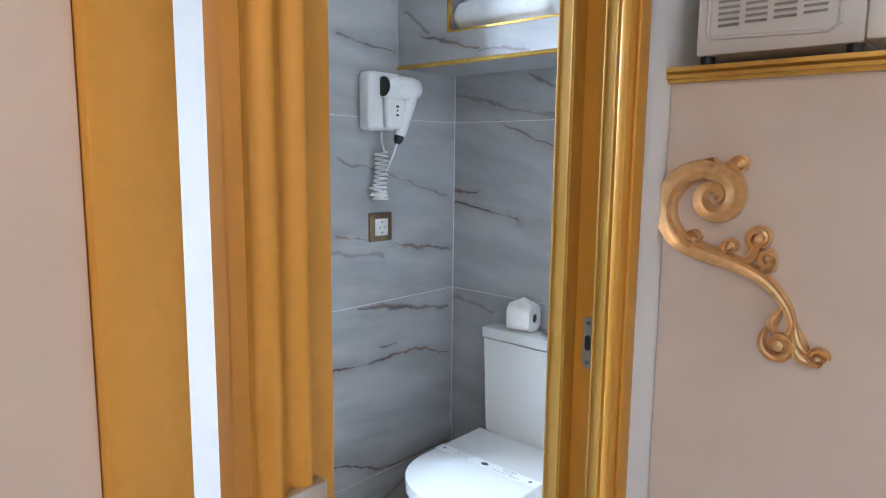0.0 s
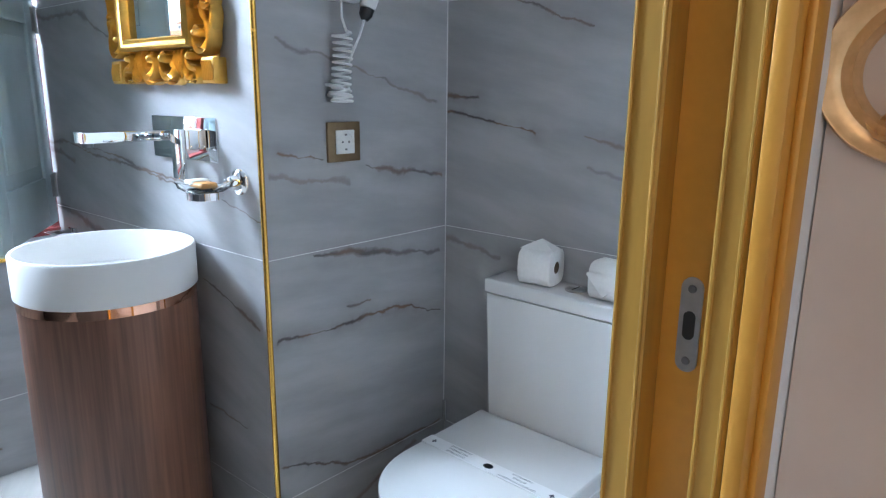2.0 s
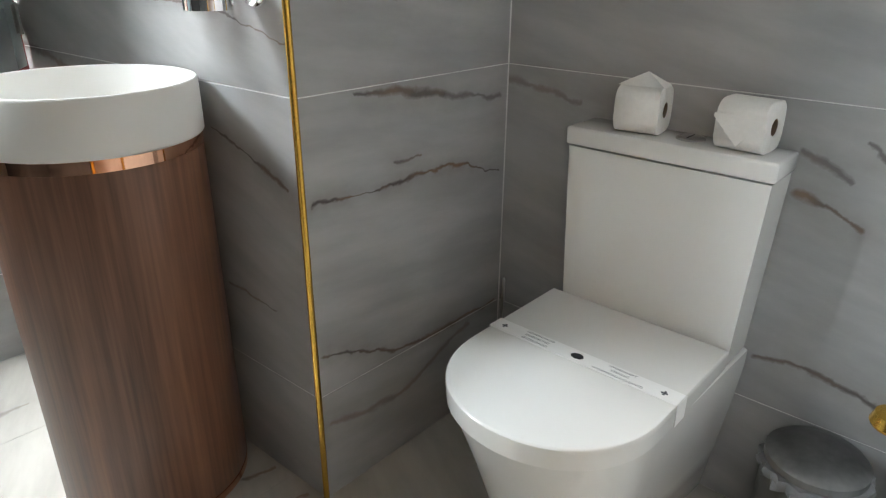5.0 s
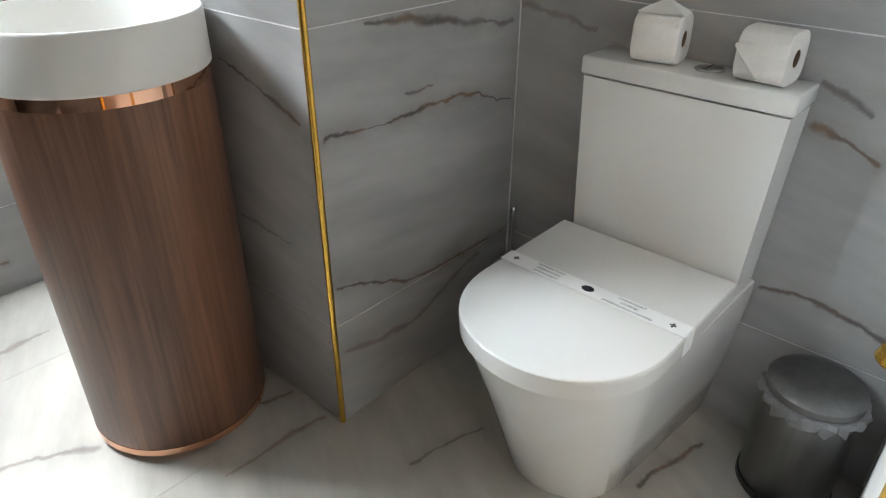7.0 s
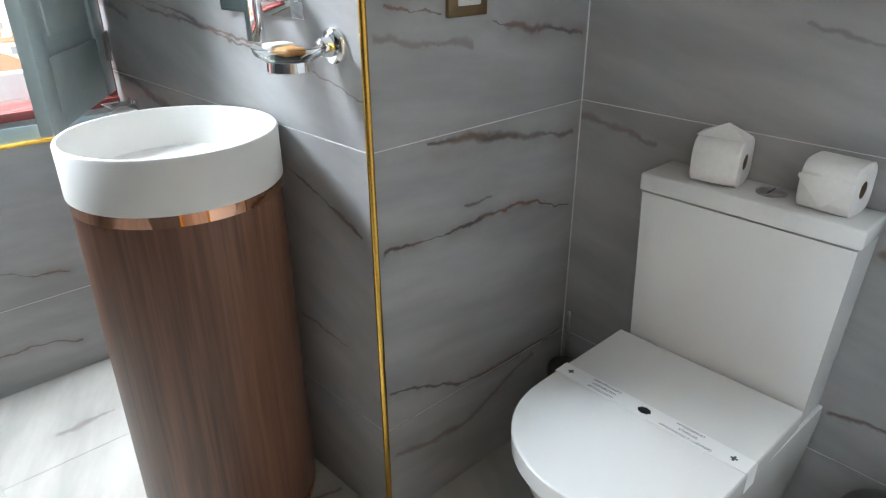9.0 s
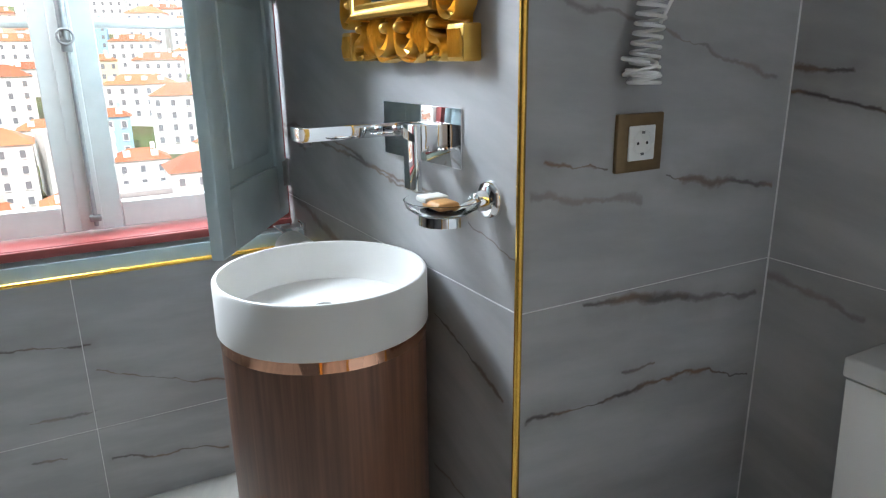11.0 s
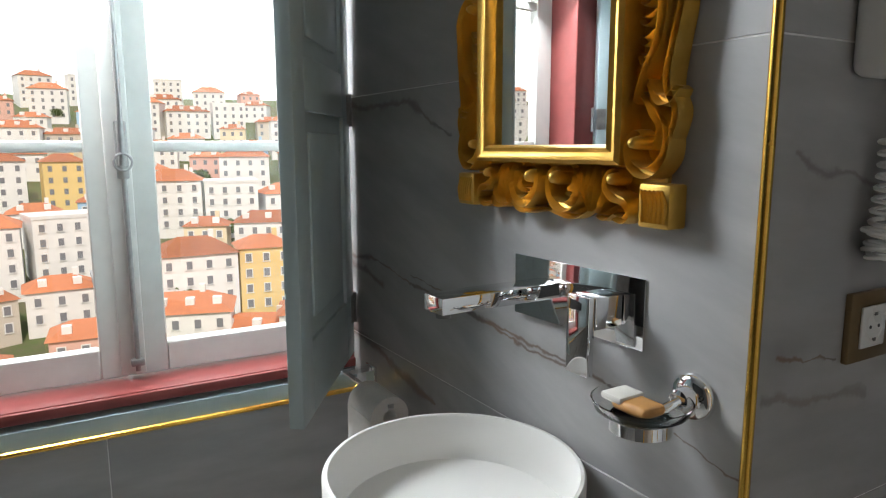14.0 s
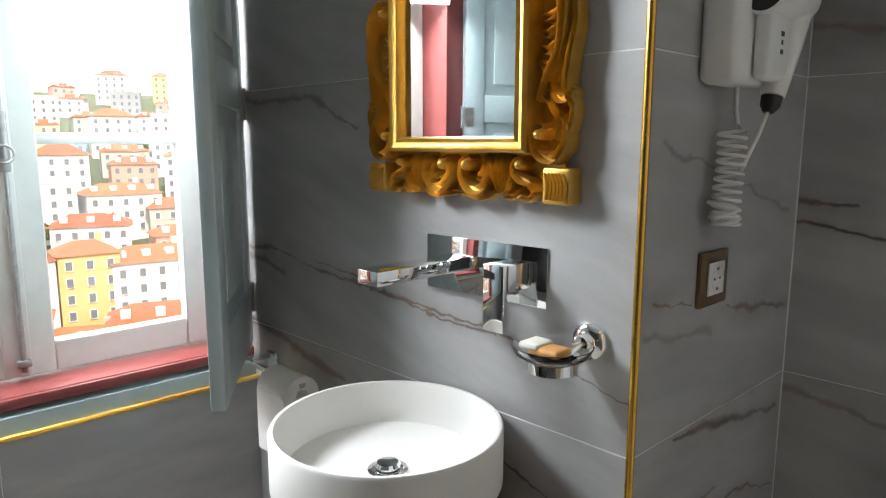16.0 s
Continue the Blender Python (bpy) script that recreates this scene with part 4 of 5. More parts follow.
lathe([(0.009, 0.4166), (0.009, 0.4169)], (TX - 0.005, 1.506, 0), 12, bm=bm)
part("emblem", bm, M_INK, band)


def lettering(words, x, y, z, size, parent, turn):
    c = bpy.data.curves.new("words", "FONT")
    c.body, c.size, c.align_x, c.align_y = words, size, "CENTER", "CENTER"
    tmp = bpy.data.objects.new("words", c)
    me = bpy.data.meshes.new_from_object(tmp)
    bpy.data.objects.remove(tmp)
    me.materials.append(M_INK)
    ob = new("lettering", me)
    ob.parent = parent
    ob.location, ob.rotation_euler = (x - TX, y - 1.5, z), (0, 0, radians(turn))
    return ob


for words, dx, dy in (("DESINFECTADO", -0.092, 0.0115), ("DESINFECTED", -0.092, 0.0), ("ESTERILIZADO", -0.092, -0.0115), ("HYGIENISIERT", 0.080, 0.0115), ("STERILISÉ", 0.080, 0.0), ("HYGIENICALLY CLEANED", 0.080, -0.0115)):
    lettering(words, TX + dx, 1.506 + dy, 0.4167, 0.0085, wc, 0)
part("hinge_cap", lathe([(0.018, 0), (0.018, 0.004), (0.012, 0.006), (0.001, 0.0065)], (TX + 0.163, 1.62, 0.275), 20, "x"), M_PLASTIC, wc)
part("fixing_bolt", lathe([(0.007, 0), (0.007, 0.012), (0.001, 0.014)], (TX + 0.122, 1.60, 0.06), 12, "x"), M_PLASTIC, wc)


def paper_roll(x, y, z, fold, turn):
    """A roll pressed slightly square, its loose end folded to a point."""
    r = thing("toilet_roll", "white toilet roll with folded end on the cistern", "toilet roll", (x, y, z), "toilet rolls on the cistern")

    def ring(bm, rad, dx, power, squash):
        out = []
        for i in range(48):
            a = 2 * math.pi * i / 48
            c, q = math.cos(a), math.sin(a)
            out.append(bm.verts.new((x + dx, y + rad * math.copysign(abs(c) ** power, c), z + 0.0445 + rad * squash * math.copysign(abs(q) ** power, q))))
        return out

    def shell(sections, close):
        bm = bmesh.new()
        rings = [ring(bm, *q) for q in sections]
        pairs = list(zip(rings, rings[1:])) + ([(rings[-1], rings[0])] if close else [])
        for a, b in pairs:
            for i in range(48):
                bm.faces.new((a[i], a[(i + 1) % 48], b[(i + 1) % 48], b[i]))
        return bm

    part("paper", shell([(0.015, -0.042, 1.0, 1.0), (0.042, -0.042, 0.55, 0.99), (0.0435, -0.040, 0.52, 1.005), (0.0435, 0.040, 0.52, 1.005), (0.042, 0.042, 0.55, 0.99), (0.015, 0.042, 1.0, 1.0)], True), M_PAPER, r)
    part("core", shell([(0.0135, -0.041, 1.0, 1.0), (0.0149, -0.041, 1.0, 1.0), (0.0149, 0.041, 1.0, 1.0), (0.0135, 0.041, 1.0, 1.0)], True), M_CARD, r, "brown card core")
    bm = bmesh.new()
    if fold == "top":
        p = [(-0.044, -0.030, 0.0885), (0.044, -0.030, 0.0885), (0.044, 0.014, 0.0895), (0.004, -0.006, 0.113), (-0.044, 0.014, 0.0895)]
        f = [(0, 1, 3), (1, 2, 3), (2, 4, 3), (4, 0, 3), (0, 4, 2, 1)]
    else:
        p = [(-0.044, -0.0465, 0.058), (0.044, -0.0465, 0.058), (0.002, -0.0505, 0.014), (-0.044, -0.0455, 0.064), (0.044, -0.0455, 0.064), (0.002, -0.0455, 0.012)]
        f = [(0, 1, 2), (3, 4, 1, 0), (3, 5, 4), (0, 2, 5, 3), (1, 4, 5, 2)]
    vs = [bm.verts.new((x + a, y + b, z + c)) for a, b, c in p]
    for q in f:
        bm.faces.new([vs[i] for i in q])
    part("folded_end", bm, M_PAPER, r, "", False)
    r.rotation_euler = (0, 0, radians(turn))
    return r


paper_roll(-1.232, 1.770, 0.775, "top", 8)
paper_roll(-1.036, 1.770, 0.775, "front", -3)

brush = thing("toilet_brush", "steel toilet brush standing in the corner", "toilet brush", (-1.53, 1.76, 0))
part("holder", lathe([(0.045, 0), (0.045, 0.002), (0.043, 0.20), (0.040, 0.205), (0.012, 0.21)], (-1.535, 1.765, 0), 32), M_STEEL, brush)
part("handle", lathe([(0.005, 0.21), (0.005, 0.30), (0.0075, 0.305), (0.0075, 0.362), (0.004, 0.366)], (-1.535, 1.765, 0), 16), M_CHROME, brush)

bin_ = thing("pedal_bin", "small steel pedal bin with plastic liner", "bin", (-0.81, 1.735, 0))
PX, PY = -0.800, 1.730
part("body", lathe([(0.084, 0.0), (0.086, 0.004), (0.086, 0.235), (0.082, 0.236)], (PX, PY, 0), 48), M_STEEL, bin_)
part("base_ring", lathe([(0.087, 0.0), (0.089, 0.003), (0.089, 0.018), (0.0865, 0.019)], (PX, PY, 0), 48), M_BLACK, bin_)
part("lid", lathe([(0.082, 0.246), (0.086, 0.248), (0.086, 0.262), (0.080, 0.268), (0.055, 0.276), (0.001, 0.279)], (PX, PY, 0), 48), M_STEEL, bin_)
bm = bmesh.new()
rings = []
for k, (z, r) in enumerate(((0.246, 0.083), (0.244, 0.090), (0.236, 0.093), (0.218, 0.0895))):
    rings.append([bm.verts.new((PX + (r + 0.006 * math.sin(i * 2.3 + k) * (k > 0)) * math.cos(2 * math.pi * i / 48), PY + (r + 0.006 * math.sin(i * 2.3 + k) * (k > 0)) * math.sin(2 * math.pi * i / 48), z + 0.006 * math.sin(i * 1.7) * (k == 3))) for i in range(48)])
for a, b in zip(rings, rings[1:]):
    for i in range(48):
        bm.faces.new((a[i], a[(i + 1) % 48], b[(i + 1) % 48], b[i]))
part("liner", bm, M_BIN_BAG, bin_, "thin translucent plastic liner")
part("pedal", box(PX - 0.03, PX + 0.03, PY - 0.115, PY - 0.085, 0.008, 0.016, 0.003), M_BLACK, bin_)

gold_holder = thing("gold_paper_holder", "small polished gold paper holder on the wall", "paper holder", (XD, 1.42, 0.60))
part("cover", lathe([(0.024, 0), (0.026, 0.004), (0.022, 0.016), (0.001, 0.022)], (XD - 0.028, 1.40, 0.575), 32), M_GOLD, gold_holder)
part("wall_arm", box(XD - 0.03, XD, 1.39, 1.41, 0.565, 0.574, 0.003), M_GOLD, gold_holder)

# hair dryer, cord, socket on the boxed-out wall
dry = thing("hair_dryer", "white wall-mounted hotel hair dryer with coiled cord", "hair dryer", (XC, 1.46, 1.45))
bm = box(XC, XC + 0.060, 1.368, 1.505, 1.420, 1.598, 0.016, 4)
part("wall_base", bm, M_PLASTIC, dry)
gun = part("barrel", lathe([(0.030, 1.408), (0.034, 1.414), (0.036, 1.46), (0.037, 1.520), (0.032, 1.546), (0.018, 1.558), (0.001, 1.560)], (XC + 0.075, 0, 1.552), 32, "y"), M_PLASTIC, dry, "white dryer barrel")
part("nozzle", lathe([(0.001, 1.4072), (0.028, 1.407), (0.0298, 1.4078)], (XC + 0.075, 0, 1.552), 32, "y"), M_BLACK, gun)
part("grip", tube([(XC + 0.078, 1.520, 1.535), (XC + 0.076, 1.508, 1.490), (XC + 0.073, 1.492, 1.440), (XC + 0.070, 1.480, 1.405)], [0.026, 0.023, 0.020, 0.018], 16), M_PLASTIC, dry)
part("cord_boot", tube([(XC + 0.070, 1.480, 1.404), (XC + 0.069, 1.476, 1.390), (XC + 0.068, 1.473, 1.380)], [0.016, 0.015, 0.008], 14), M_BLACK, dry)
part("cradle", box(XC + 0.0602, XC + 0.088, 1.415, 1.495, 1.425, 1.525, 0.012, 3), M_PLASTIC, dry)
for k, (dz, w) in enumerate(((0.0, 0.012), (-0.012, 0.006), (-0.026, 0.010))):
    part("print_mark", box(XC + 0.0881, XC + 0.0886, 1.455 - w / 2, 1.455 + w / 2, 1.490 + dz, 1.497 + dz), M_INK, dry)
pts = []
for i in range(421):
    t = i / 420
    a = t * 2 * math.pi * 15
    if t < 0.72:
        z = 1.355 - 0.150 * (t / 0.72)
        cy = 1.438 + 0.004 * math.sin(t * 9)
    else:
        z = 1.205 + 0.03 * ((t - 0.72) / 0.28)
        cy = 1.438 - 0.016 * ((t - 0.72) / 0.28)
    flare = 1 + 0.35 * max(0, (t - 0.55) / 0.45)
    pts.append((XC + 0.030 + 0.020 * math.cos(a), cy + 0.021 * flare * math.sin(a), z + 0.010 * (flare - 1) * 3 * math.sin(a * 0.5)))
part("coiled_cord", tube(pts, 0.0030, 6), M_PLASTIC, dry)
part("cord_tail", tube([(XC + 0.035, 1.435, 1.421), (XC + 0.035, 1.436, 1.385), (XC + 0.036, 1.445, 1.362), (XC + 0.048, 1.438, 1.355)], 0.0030, 6), M_PLASTIC, dry)
part("cord_tail", tube([(XC + 0.068, 1.473, 1.381), (XC + 0.06, 1.464, 1.345), (XC + 0.05, 1.452, 1.31), (XC + 0.045, 1.445, 1.29)], 0.0030, 6), M_PLASTIC, dry)

sock = thing("wall_socket", "white round wall socket in a bronze square plate", "socket", (XC, 1.458, 1.112))
SY, SZ = 1.458, 1.112
part("plate", box(XC, XC + 0.009, SY - 0.048, SY + 0.048, SZ - 0.046, SZ + 0.046, 0.002, 2), M_BRONZE, sock)
ins = part("insert", box(XC + 0.0092, XC + 0.013, SY - 0.0275, SY + 0.0275, SZ - 0.0275, SZ + 0.0275, 0.002, 2), M_PLASTIC, sock, "white socket insert")
part("socket_well", lathe([(0.021, 0.0132), (0.020, 0.0142), (0.018, 0.0142), (0.017, 0.0133), (0.001, 0.0132)], (XC, SY, SZ), 32, "x"), M_PLASTIC, ins)
for d in (-0.0095, 0.0095):
    part("pin_hole", lathe([(0.0025, 0.0133), (0.0025, 0.0138), (0.001, 0.0138)], (XC, SY + d, SZ), 10, "x"), M_BLACK, ins)
for d in (-0.017, 0.017):
    part("earth_clip", box(XC + 0.0132, XC + 0.0148, SY - 0.003, SY + 0.003, SZ + d - 0.002, SZ + d + 0.002), M_STEEL, ins)


def towel(x, y, z, length, r, k):
    t = thing("rolled_towel", "rolled white terry towel in the niche", "towel", (x, y, z), "towels in the niche")
    bm = bmesh.new()
    n, m = 40, 26
    rings = []
    for i in range(m + 1):
        u = i / m
        e = min(1, (min(u, 1 - u) / 0.06)) ** 0.5
        ring = []
        for j in range(n):
            a = 2 * math.pi * j / n
            rr = r * (0.72 + 0.28 * e) * (1 + 0.035 * noise.noise(Vector((u * 7 + k * 3, math.cos(a) * 2, math.sin(a) * 2))))
            if abs(a - 3.9) < 0.12:
                rr *= 0.93
            ring.append(bm.verts.new((x + (u - 0.5) * length, y + rr * math.cos(a), z + r * 0.97 + rr * 0.94 * math.sin(a))))
        rings.append(ring)
    for a, b in zip(rings, rings[1:]):
        for j in range(n):
            bm.faces.new((a[j], a[(j + 1) % n], b[(j + 1) % n], b[j]))
    bm.faces.new(rings[0]), bm.faces.new(rings[-1])
    part("terry_cloth", bm, M_TOWEL, t)


towel(-1.20, 1.600, NZ0 + 0.004, 0.35, 0.048, 0)
towel(-1.20, 1.604, NZ0 + 0.098, 0.36, 0.045, 2)
towel(-1.18, 1.70, NZ0 + 0.004, 0.36, 0.047, 3)

# hallway ceiling lamp
hl = thing("ceiling_lamp", "small flush ceiling lamp with warm light", "lamp", (0.1, -0.7, TOP))
part("rim", lathe([(0.16, TOP - 0.001), (0.16, TOP - 0.03), (0.14, TOP - 0.035)], (0.1, -0.7, 0), 32), M_GILT, hl)


# ---- town on the hillside opposite ----
M_GRASS = mat("hillside_green", (0.10, 0.16, 0.045), 0.95, scale=0.5, second=(0.16, 0.14, 0.085))
M_TILE_ROOF = mat("terracotta_roof", (0.55, 0.20, 0.09), 0.85, scale=1.2, second=(0.42, 0.15, 0.07), random_tint=0.25)
M_PANE = mat("dark_window_pane", (0.22, 0.23, 0.25), 0.15)
M_LEAF = mat("tree_leaves", (0.14, 0.19, 0.07), 0.9, scale=2.0, second=(0.07, 0.11, 0.035))
M_BARK = mat("tree_bark", (0.12, 0.09, 0.06), 0.9)
RENDERS = [mat("render_" + k, c, 0.85, vary=0.06, scale=0.6) for k, c in (("white", (0.78, 0.78, 0.76)), ("cream", (0.76, 0.66, 0.46)), ("grey", (0.42, 0.43, 0.44)), ("blue", (0.36, 0.54, 0.70)), ("pink", (0.72, 0.44, 0.36)), ("yellow", (0.78, 0.58, 0.25)), ("salmon", (0.66, 0.40, 0.30)), ("stone", (0.60, 0.55, 0.47)))]
rng = random.Random(7)


def hill(r):
    """Ground height over the distance from the window."""
    return -38 + max(0, min(r, 400) - 105) * 0.222


bm = bmesh.new()
cols = []
for i in range(41):
    a = radians(40 + i * 3.4)
    cols.append([bm.verts.new((-math.sin(a) * r, math.cos(a) * r, hill(r) - 0.5)) for r in (20, 75, 110, 150, 200, 250, 300, 350, 400, 1500)])
for a, b in zip(cols, cols[1:]):
    for j in range(len(a) - 1):
        bm.faces.new((a[j], b[j], b[j + 1], a[j + 1]))
structure("ground", bm, M_GRASS, "green hillside with town", "ground")


M_CLOUD = bpy.data.materials.new("bright_cloud")
M_CLOUD.use_nodes = True
cn, cl = M_CLOUD.node_tree.nodes, M_CLOUD.node_tree.links
em, cno, crm = cn.new("ShaderNodeEmission"), cn.new("ShaderNodeTexNoise"), cn.new("ShaderNodeValToRGB")
cgeo, cmp_ = cn.new("ShaderNodeNewGeometry"), cn.new("ShaderNodeMapping")
cmp_.inputs["Scale"].default_value = (0.003, 0.003, 0.012)
cl.new(cgeo.outputs["Position"], cmp_.inputs["Vector"])
cl.new(cmp_.outputs[0], cno.inputs["Vector"])
cno.inputs["Detail"].default_value = 5
crm.color_ramp.elements[0].color, crm.color_ramp.elements[1].color = (0.72, 0.80, 0.92, 1), (1, 1, 1, 1)
crm.color_ramp.elements[0].position, crm.color_ramp.elements[1].position = 0.35, 0.6
cl.new(cno.outputs[0], crm.inputs[0])
cl.new(crm.outputs[0], em.inputs[0])
em.inputs[1].default_value = 4.0
cl.new(em.outputs[0], cn["Material Output"].inputs[0])
bm = bmesh.new()
cols = []
for i in range(37):
    a = radians(20 + i * 4)
    cols.append([bm.verts.new((-math.sin(a) * 1400 * math.cos(e), math.cos(a) * 1400 * math.cos(e), 1400 * math.sin(e))) for e in (radians(q) for q in (-6, 2, 10, 20, 30, 42, 55))])
for a, b in zip(cols, cols[1:]):
    for j in range(len(a) - 1):
        bm.faces.new((a[j], b[j], b[j + 1], a[j + 1]))
structure("backdrop", bm, M_CLOUD, "bright white overcast sky", "sky")


def house(name, w, d, storeys, render, flat, near=True):
    """A rendered house: walls, hipped tile roof, windows in storeys with panes."""
    h = thing(name, "rendered town house with terracotta roof and small windows", "house", (0, 0, 0), "town houses")
    H = storeys * 3.0 + 0.6
    part("wall", box(-d / 2, d / 2, -w / 2, w / 2, -14, H), render, h, "", False)
    if flat:
        bm = box(-d / 2 - 0.2, d / 2 + 0.2, -w / 2 - 0.2, w / 2 + 0.2, H + 0.005, H + 0.7)
        part("roof", bm, render, h, "", False)
    else:
        bm = bmesh.new()
        o = 0.5
        e = [bm.verts.new((sx * (d / 2 + o), sy * (w / 2 + o), H + 0.005)) for sx, sy in ((1, 1), (1, -1), (-1, -1), (-1, 1))]
        rg = [bm.verts.new((0, sy * max(0.4, w / 2 - d * 0.35), H + d * 0.24)) for sy in (1, -1)]
        for f in ((e[0], e[1], rg[1], rg[0]), (e[2], e[3], rg[0], rg[1]), (e[1], e[2], rg[1]), (e[3], e[0], rg[0]), (e[3], e[2], e[1], e[0])):
            bm.faces.new(f)
        roof = part("roof", bm, M_TILE_ROOF, h, "terracotta tile roof", False)
        if storeys < 4:
            for q in range(max(2, int(w / 4))):
                y = -w / 2 + (q + 0.5) * w / max(2, int(w / 4))
                part("dormer", box(d * 0.20, d * 0.20 + 1.6, y - 0.7, y + 0.7, H + 0.2, H + d * 0.10 + 1.0), RENDERS[0], roof, "white dormer", False)
        part("chimney", box(-0.5, 0.5, w * 0.2, w * 0.2 + 0.9, H + d * 0.12, H + d * 0.24 + 1.1), render, roof, "", False)
    n = max(2, int(w / 3.0))
    me_p = finish(box(0, 0.12, -0.5, 0.5, 0, 1.45), False)
    me_p.materials.append(M_PANE)
    me_f = finish(joined(box(0, 0.18, -0.68, -0.51, -0.1, 1.6), box(0, 0.18, 0.51, 0.68, -0.1, 1.6), box(0, 0.18, -0.505, 0.505, 1.46, 1.6), box(0, 0.26, -0.75, 0.75, -0.22, -0.11)), False)
    me_f.materials.append(RENDERS[0])
    for s in range(storeys):
        for i in range(n):
            y = -w / 2 + (i + 0.5) * w / n
            win_ = new("window", me_p)
            win_.parent, win_.location = h, (d / 2 + 0.005, y, s * 3.0 + 1.1)
            if near:
                fr = new("frame", me_f)
                fr.parent, fr.location = win_, (0, 0, 0)
    return h


SORTS = ((11, 9, 2, 0, False), (15, 10, 3, 0, False), (9, 8, 3, 1, False), (13, 10, 4, 0, True), (10, 9, 2, 4, False), (12, 9, 3, 2, True), (9, 8, 3, 3, False), (17, 11, 3, 0, False), (14, 12, 4, 0, False), (10, 9, 4, 5, False), (12, 9, 3, 6, False), (14, 10, 2, 7, False))
kinds = [house("town_house", w, d, s, RENDERS[c], f) for w, d, s, c, f in SORTS] + [house("town_house", w, d, s, RENDERS[c], f, False) for w, d, s, c, f in SORTS]
used = set()
rows_ = ((116, 13.5), (137, 14), (160, 14.5), (184, 15), (210, 16), (238, 17), (268, 18), (300, 19), (335, 20), (372, 21))
order = [0, 1, 11, 7, 4, 1, 2, 0, 3, 8, 10, 1, 0, 7, 9, 8, 5, 0, 11, 7, 3, 8, 6]
k = 0
for r, gap in rows_:
    step = math.degrees(gap / r)
    a = 62 + rng.random() * step
    while a < 136:
        rr = r + rng.uniform(-4, 4)
        skip = 180 < r < 245 and 96 < a < 104
        if not skip:
            i = order[k % len(order)] if rng.random() < 0.8 else rng.randrange(9)
            k += 1
            i += 12 if r > 190 else 0
            m = pose(-math.sin(radians(a)) * rr, math.cos(radians(a)) * rr, hill(rr), 0, 0, a - 90 + rng.uniform(-14, 14))
            if i in used:
                copy_thing(kinds[i], m)
            else:
                kinds[i].matrix_basis = m
                used.add(i)
        a += step * rng.uniform(0.8, 1.15)
tower = house("apartment_tower", 20, 14, 12, RENDERS[4], True, False)
tagged(tower, "tall red and cream apartment tower on the hill", "apartment building", "town houses")
tower.matrix_basis = pose(-math.sin(radians(112)) * 330, math.cos(radians(112)) * 330, hill(330) - 6, 0, 0, 20)


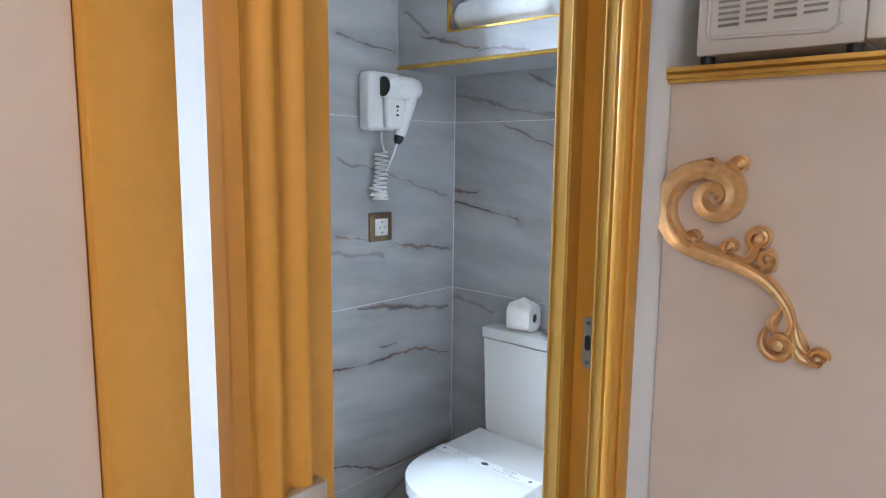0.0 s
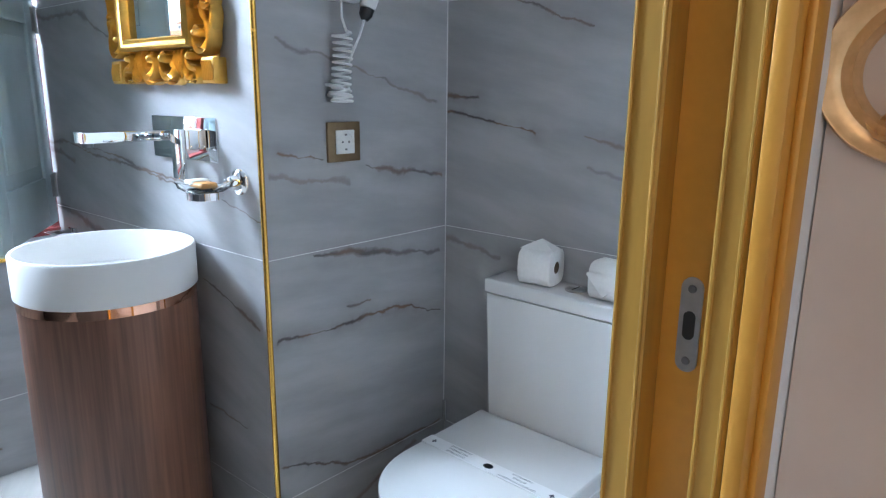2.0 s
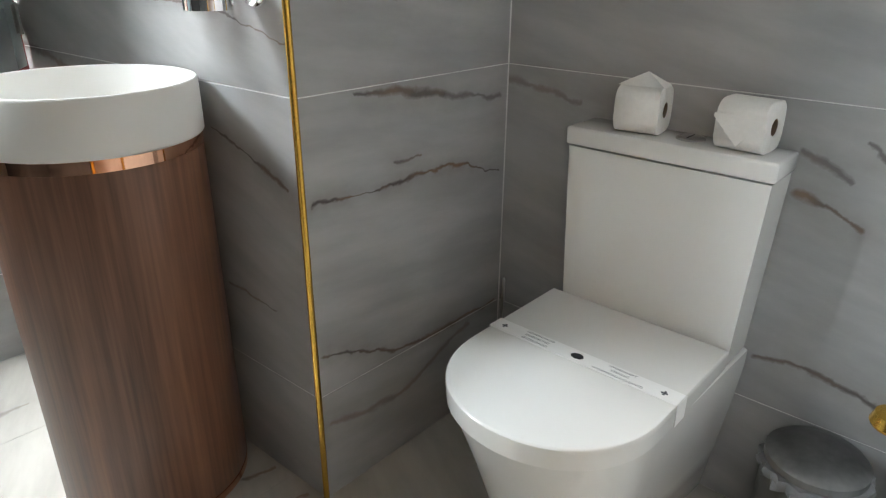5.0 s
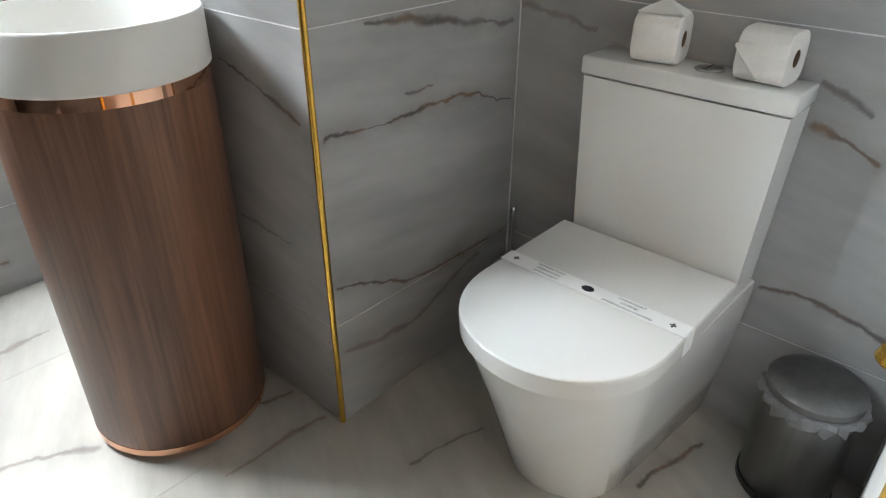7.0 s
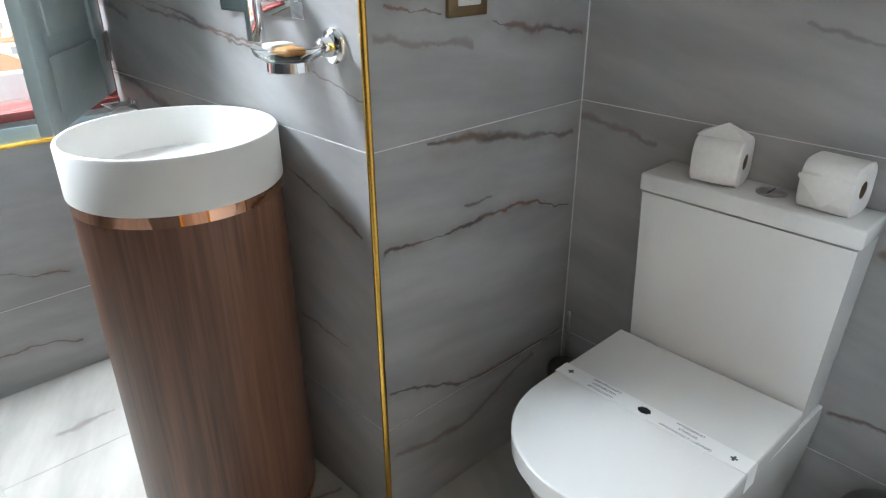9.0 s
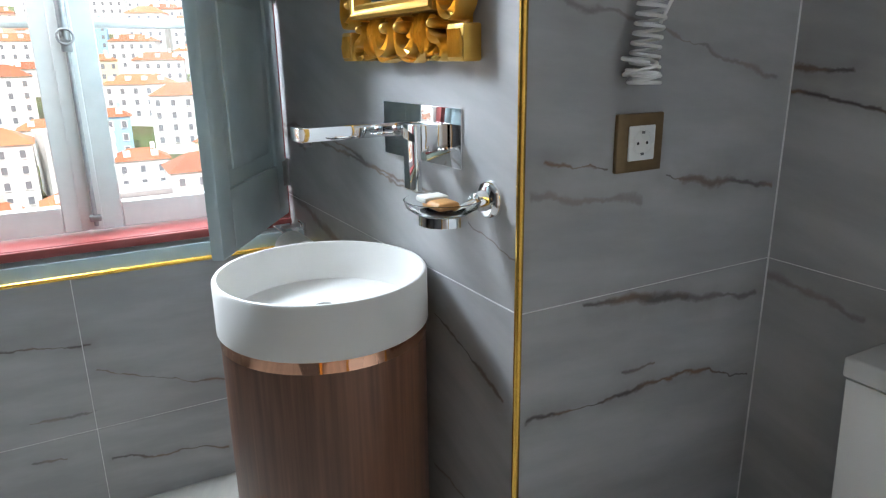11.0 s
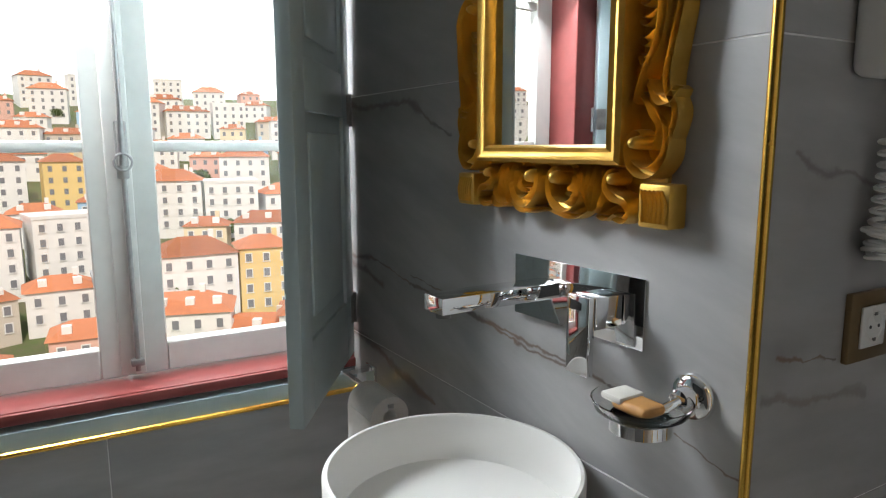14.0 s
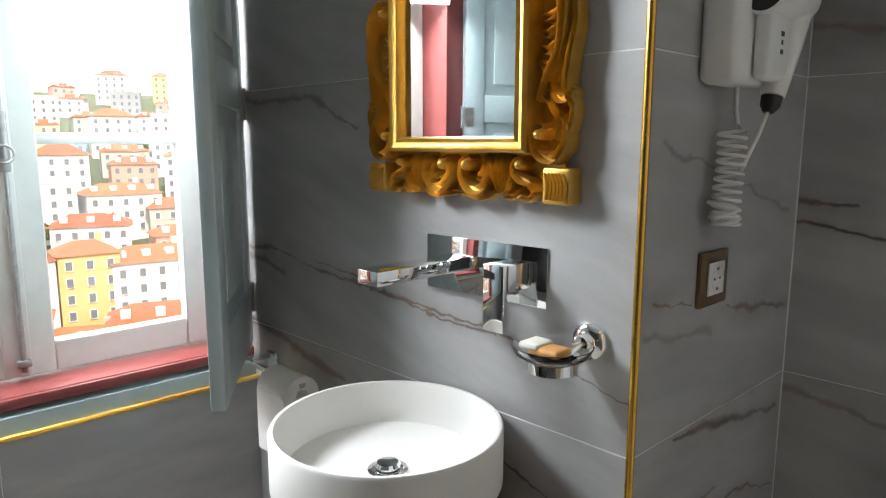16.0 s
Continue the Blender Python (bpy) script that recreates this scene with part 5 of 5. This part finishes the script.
def tree(h, seed):
    t = thing("tree", "bushy green tree between the houses", "tree", (0, 0, 0), "hillside trees")
    part("trunk", tube([(0, 0, 0), (0.1, 0, h * 0.3), (0, 0.1, h * 0.6)], [0.3, 0.22, 0.1], 8), M_BARK, t)
    q = random.Random(seed)
    verts, faces = [], []
    for _ in range(420):
        th, ph, rr = q.uniform(0, 6.283), q.uniform(-1, 1), q.uniform(0.5, 1.0)
        c = Vector((math.cos(th) * math.sqrt(1 - ph * ph), math.sin(th) * math.sqrt(1 - ph * ph), ph * 0.8)) * rr * h * 0.36
        c *= 1 + 0.35 * noise.noise(c * 0.5 + Vector((seed, 0, 0)))
        c.z += h * 0.66
        s = h * 0.06
        d1 = Vector((q.uniform(-1, 1), q.uniform(-1, 1), q.uniform(-1, 1))).normalized() * s
        d2 = d1.orthogonal().normalized() * s * 0.8
        b = len(verts)
        verts += [c - d1, c + d2, c + d1, c - d2]
        faces.append((b, b + 1, b + 2, b + 3))
    me = bpy.data.meshes.new("crown")
    me.from_pydata(verts, [], faces)
    me.materials.append(M_LEAF)
    crown = new("crown", me)
    crown.parent = t
    return t


trees = [tree(7, 1), tree(9, 2)]
for i in range(46):
    a, r = (rng.uniform(96, 104), rng.uniform(180, 250)) if i < 24 else (rng.uniform(64, 134), rng.uniform(110, 360))
    m = pose(-math.sin(radians(a)) * r, math.cos(radians(a)) * r, hill(r) - 0.3, 0, 0, rng.uniform(0, 360))
    if i < 2:
        trees[i].matrix_basis = m
    else:
        copy_thing(trees[i % 2], m)


# the sink wall and all that is fixed to it stand two degrees out of square
SKEW = Matrix.Translation((XC, YS, 0)) @ Matrix.Rotation(radians(2.0), 4, "Z") @ Matrix.Translation((-XC, -YS, 0))
mir.scale.x = 0.95
mir.location.x += 0.012
for ob in (mir, tap, dish, holder, roll, soap):
    ob.matrix_basis = SKEW @ ob.matrix_basis
skew_face = structure("wall_sink_face", box(XW - 0.02, XC - 0.004, YS + 0.0012, YS + 0.007, 0, TOP), M_GROUT, "jointed backing of the grey marble tiles", "wall")
skew_face.matrix_basis = SKEW

# ---- tiles last ----
for v0, v1 in zip(JOINTS, JOINTS[1:]):
    tile("tile", XW - 0.02, XC - 0.001, YS, YS + TILE_T, v0 + 0.0011, v1 - 0.0011, M_WALL_SINK, wall_sink).matrix_basis = SKEW
tiled_x(wall_sink, M_WALL_DRYER, XC, [YS, YT], JOINTS)
tiled_y(wall_toilet, M_WALL_TOILET, YT, [XC + 0.001, XD], JOINTS)
tiled_x(wall_window, M_WALL_WINDOW, XW, [YL, -1.2, -0.6, -0.0, 0.60, YS], [0.0, 0.26, 0.703])
for a, b in zip([-2.71, -2.31, -1.71, -1.11, -0.51, 0.09], [-2.31, -1.71, -1.11, -0.51, 0.09, 0.72]):
    for c, d in ((-1.79, -0.58), (-0.58, 0.62), (0.62, 1.826)):
        tile("tile", a + 0.0005, b - 0.0005, c + 0.0005, d - 0.0005, -0.008, 0.0, M_FLOOR, floor)
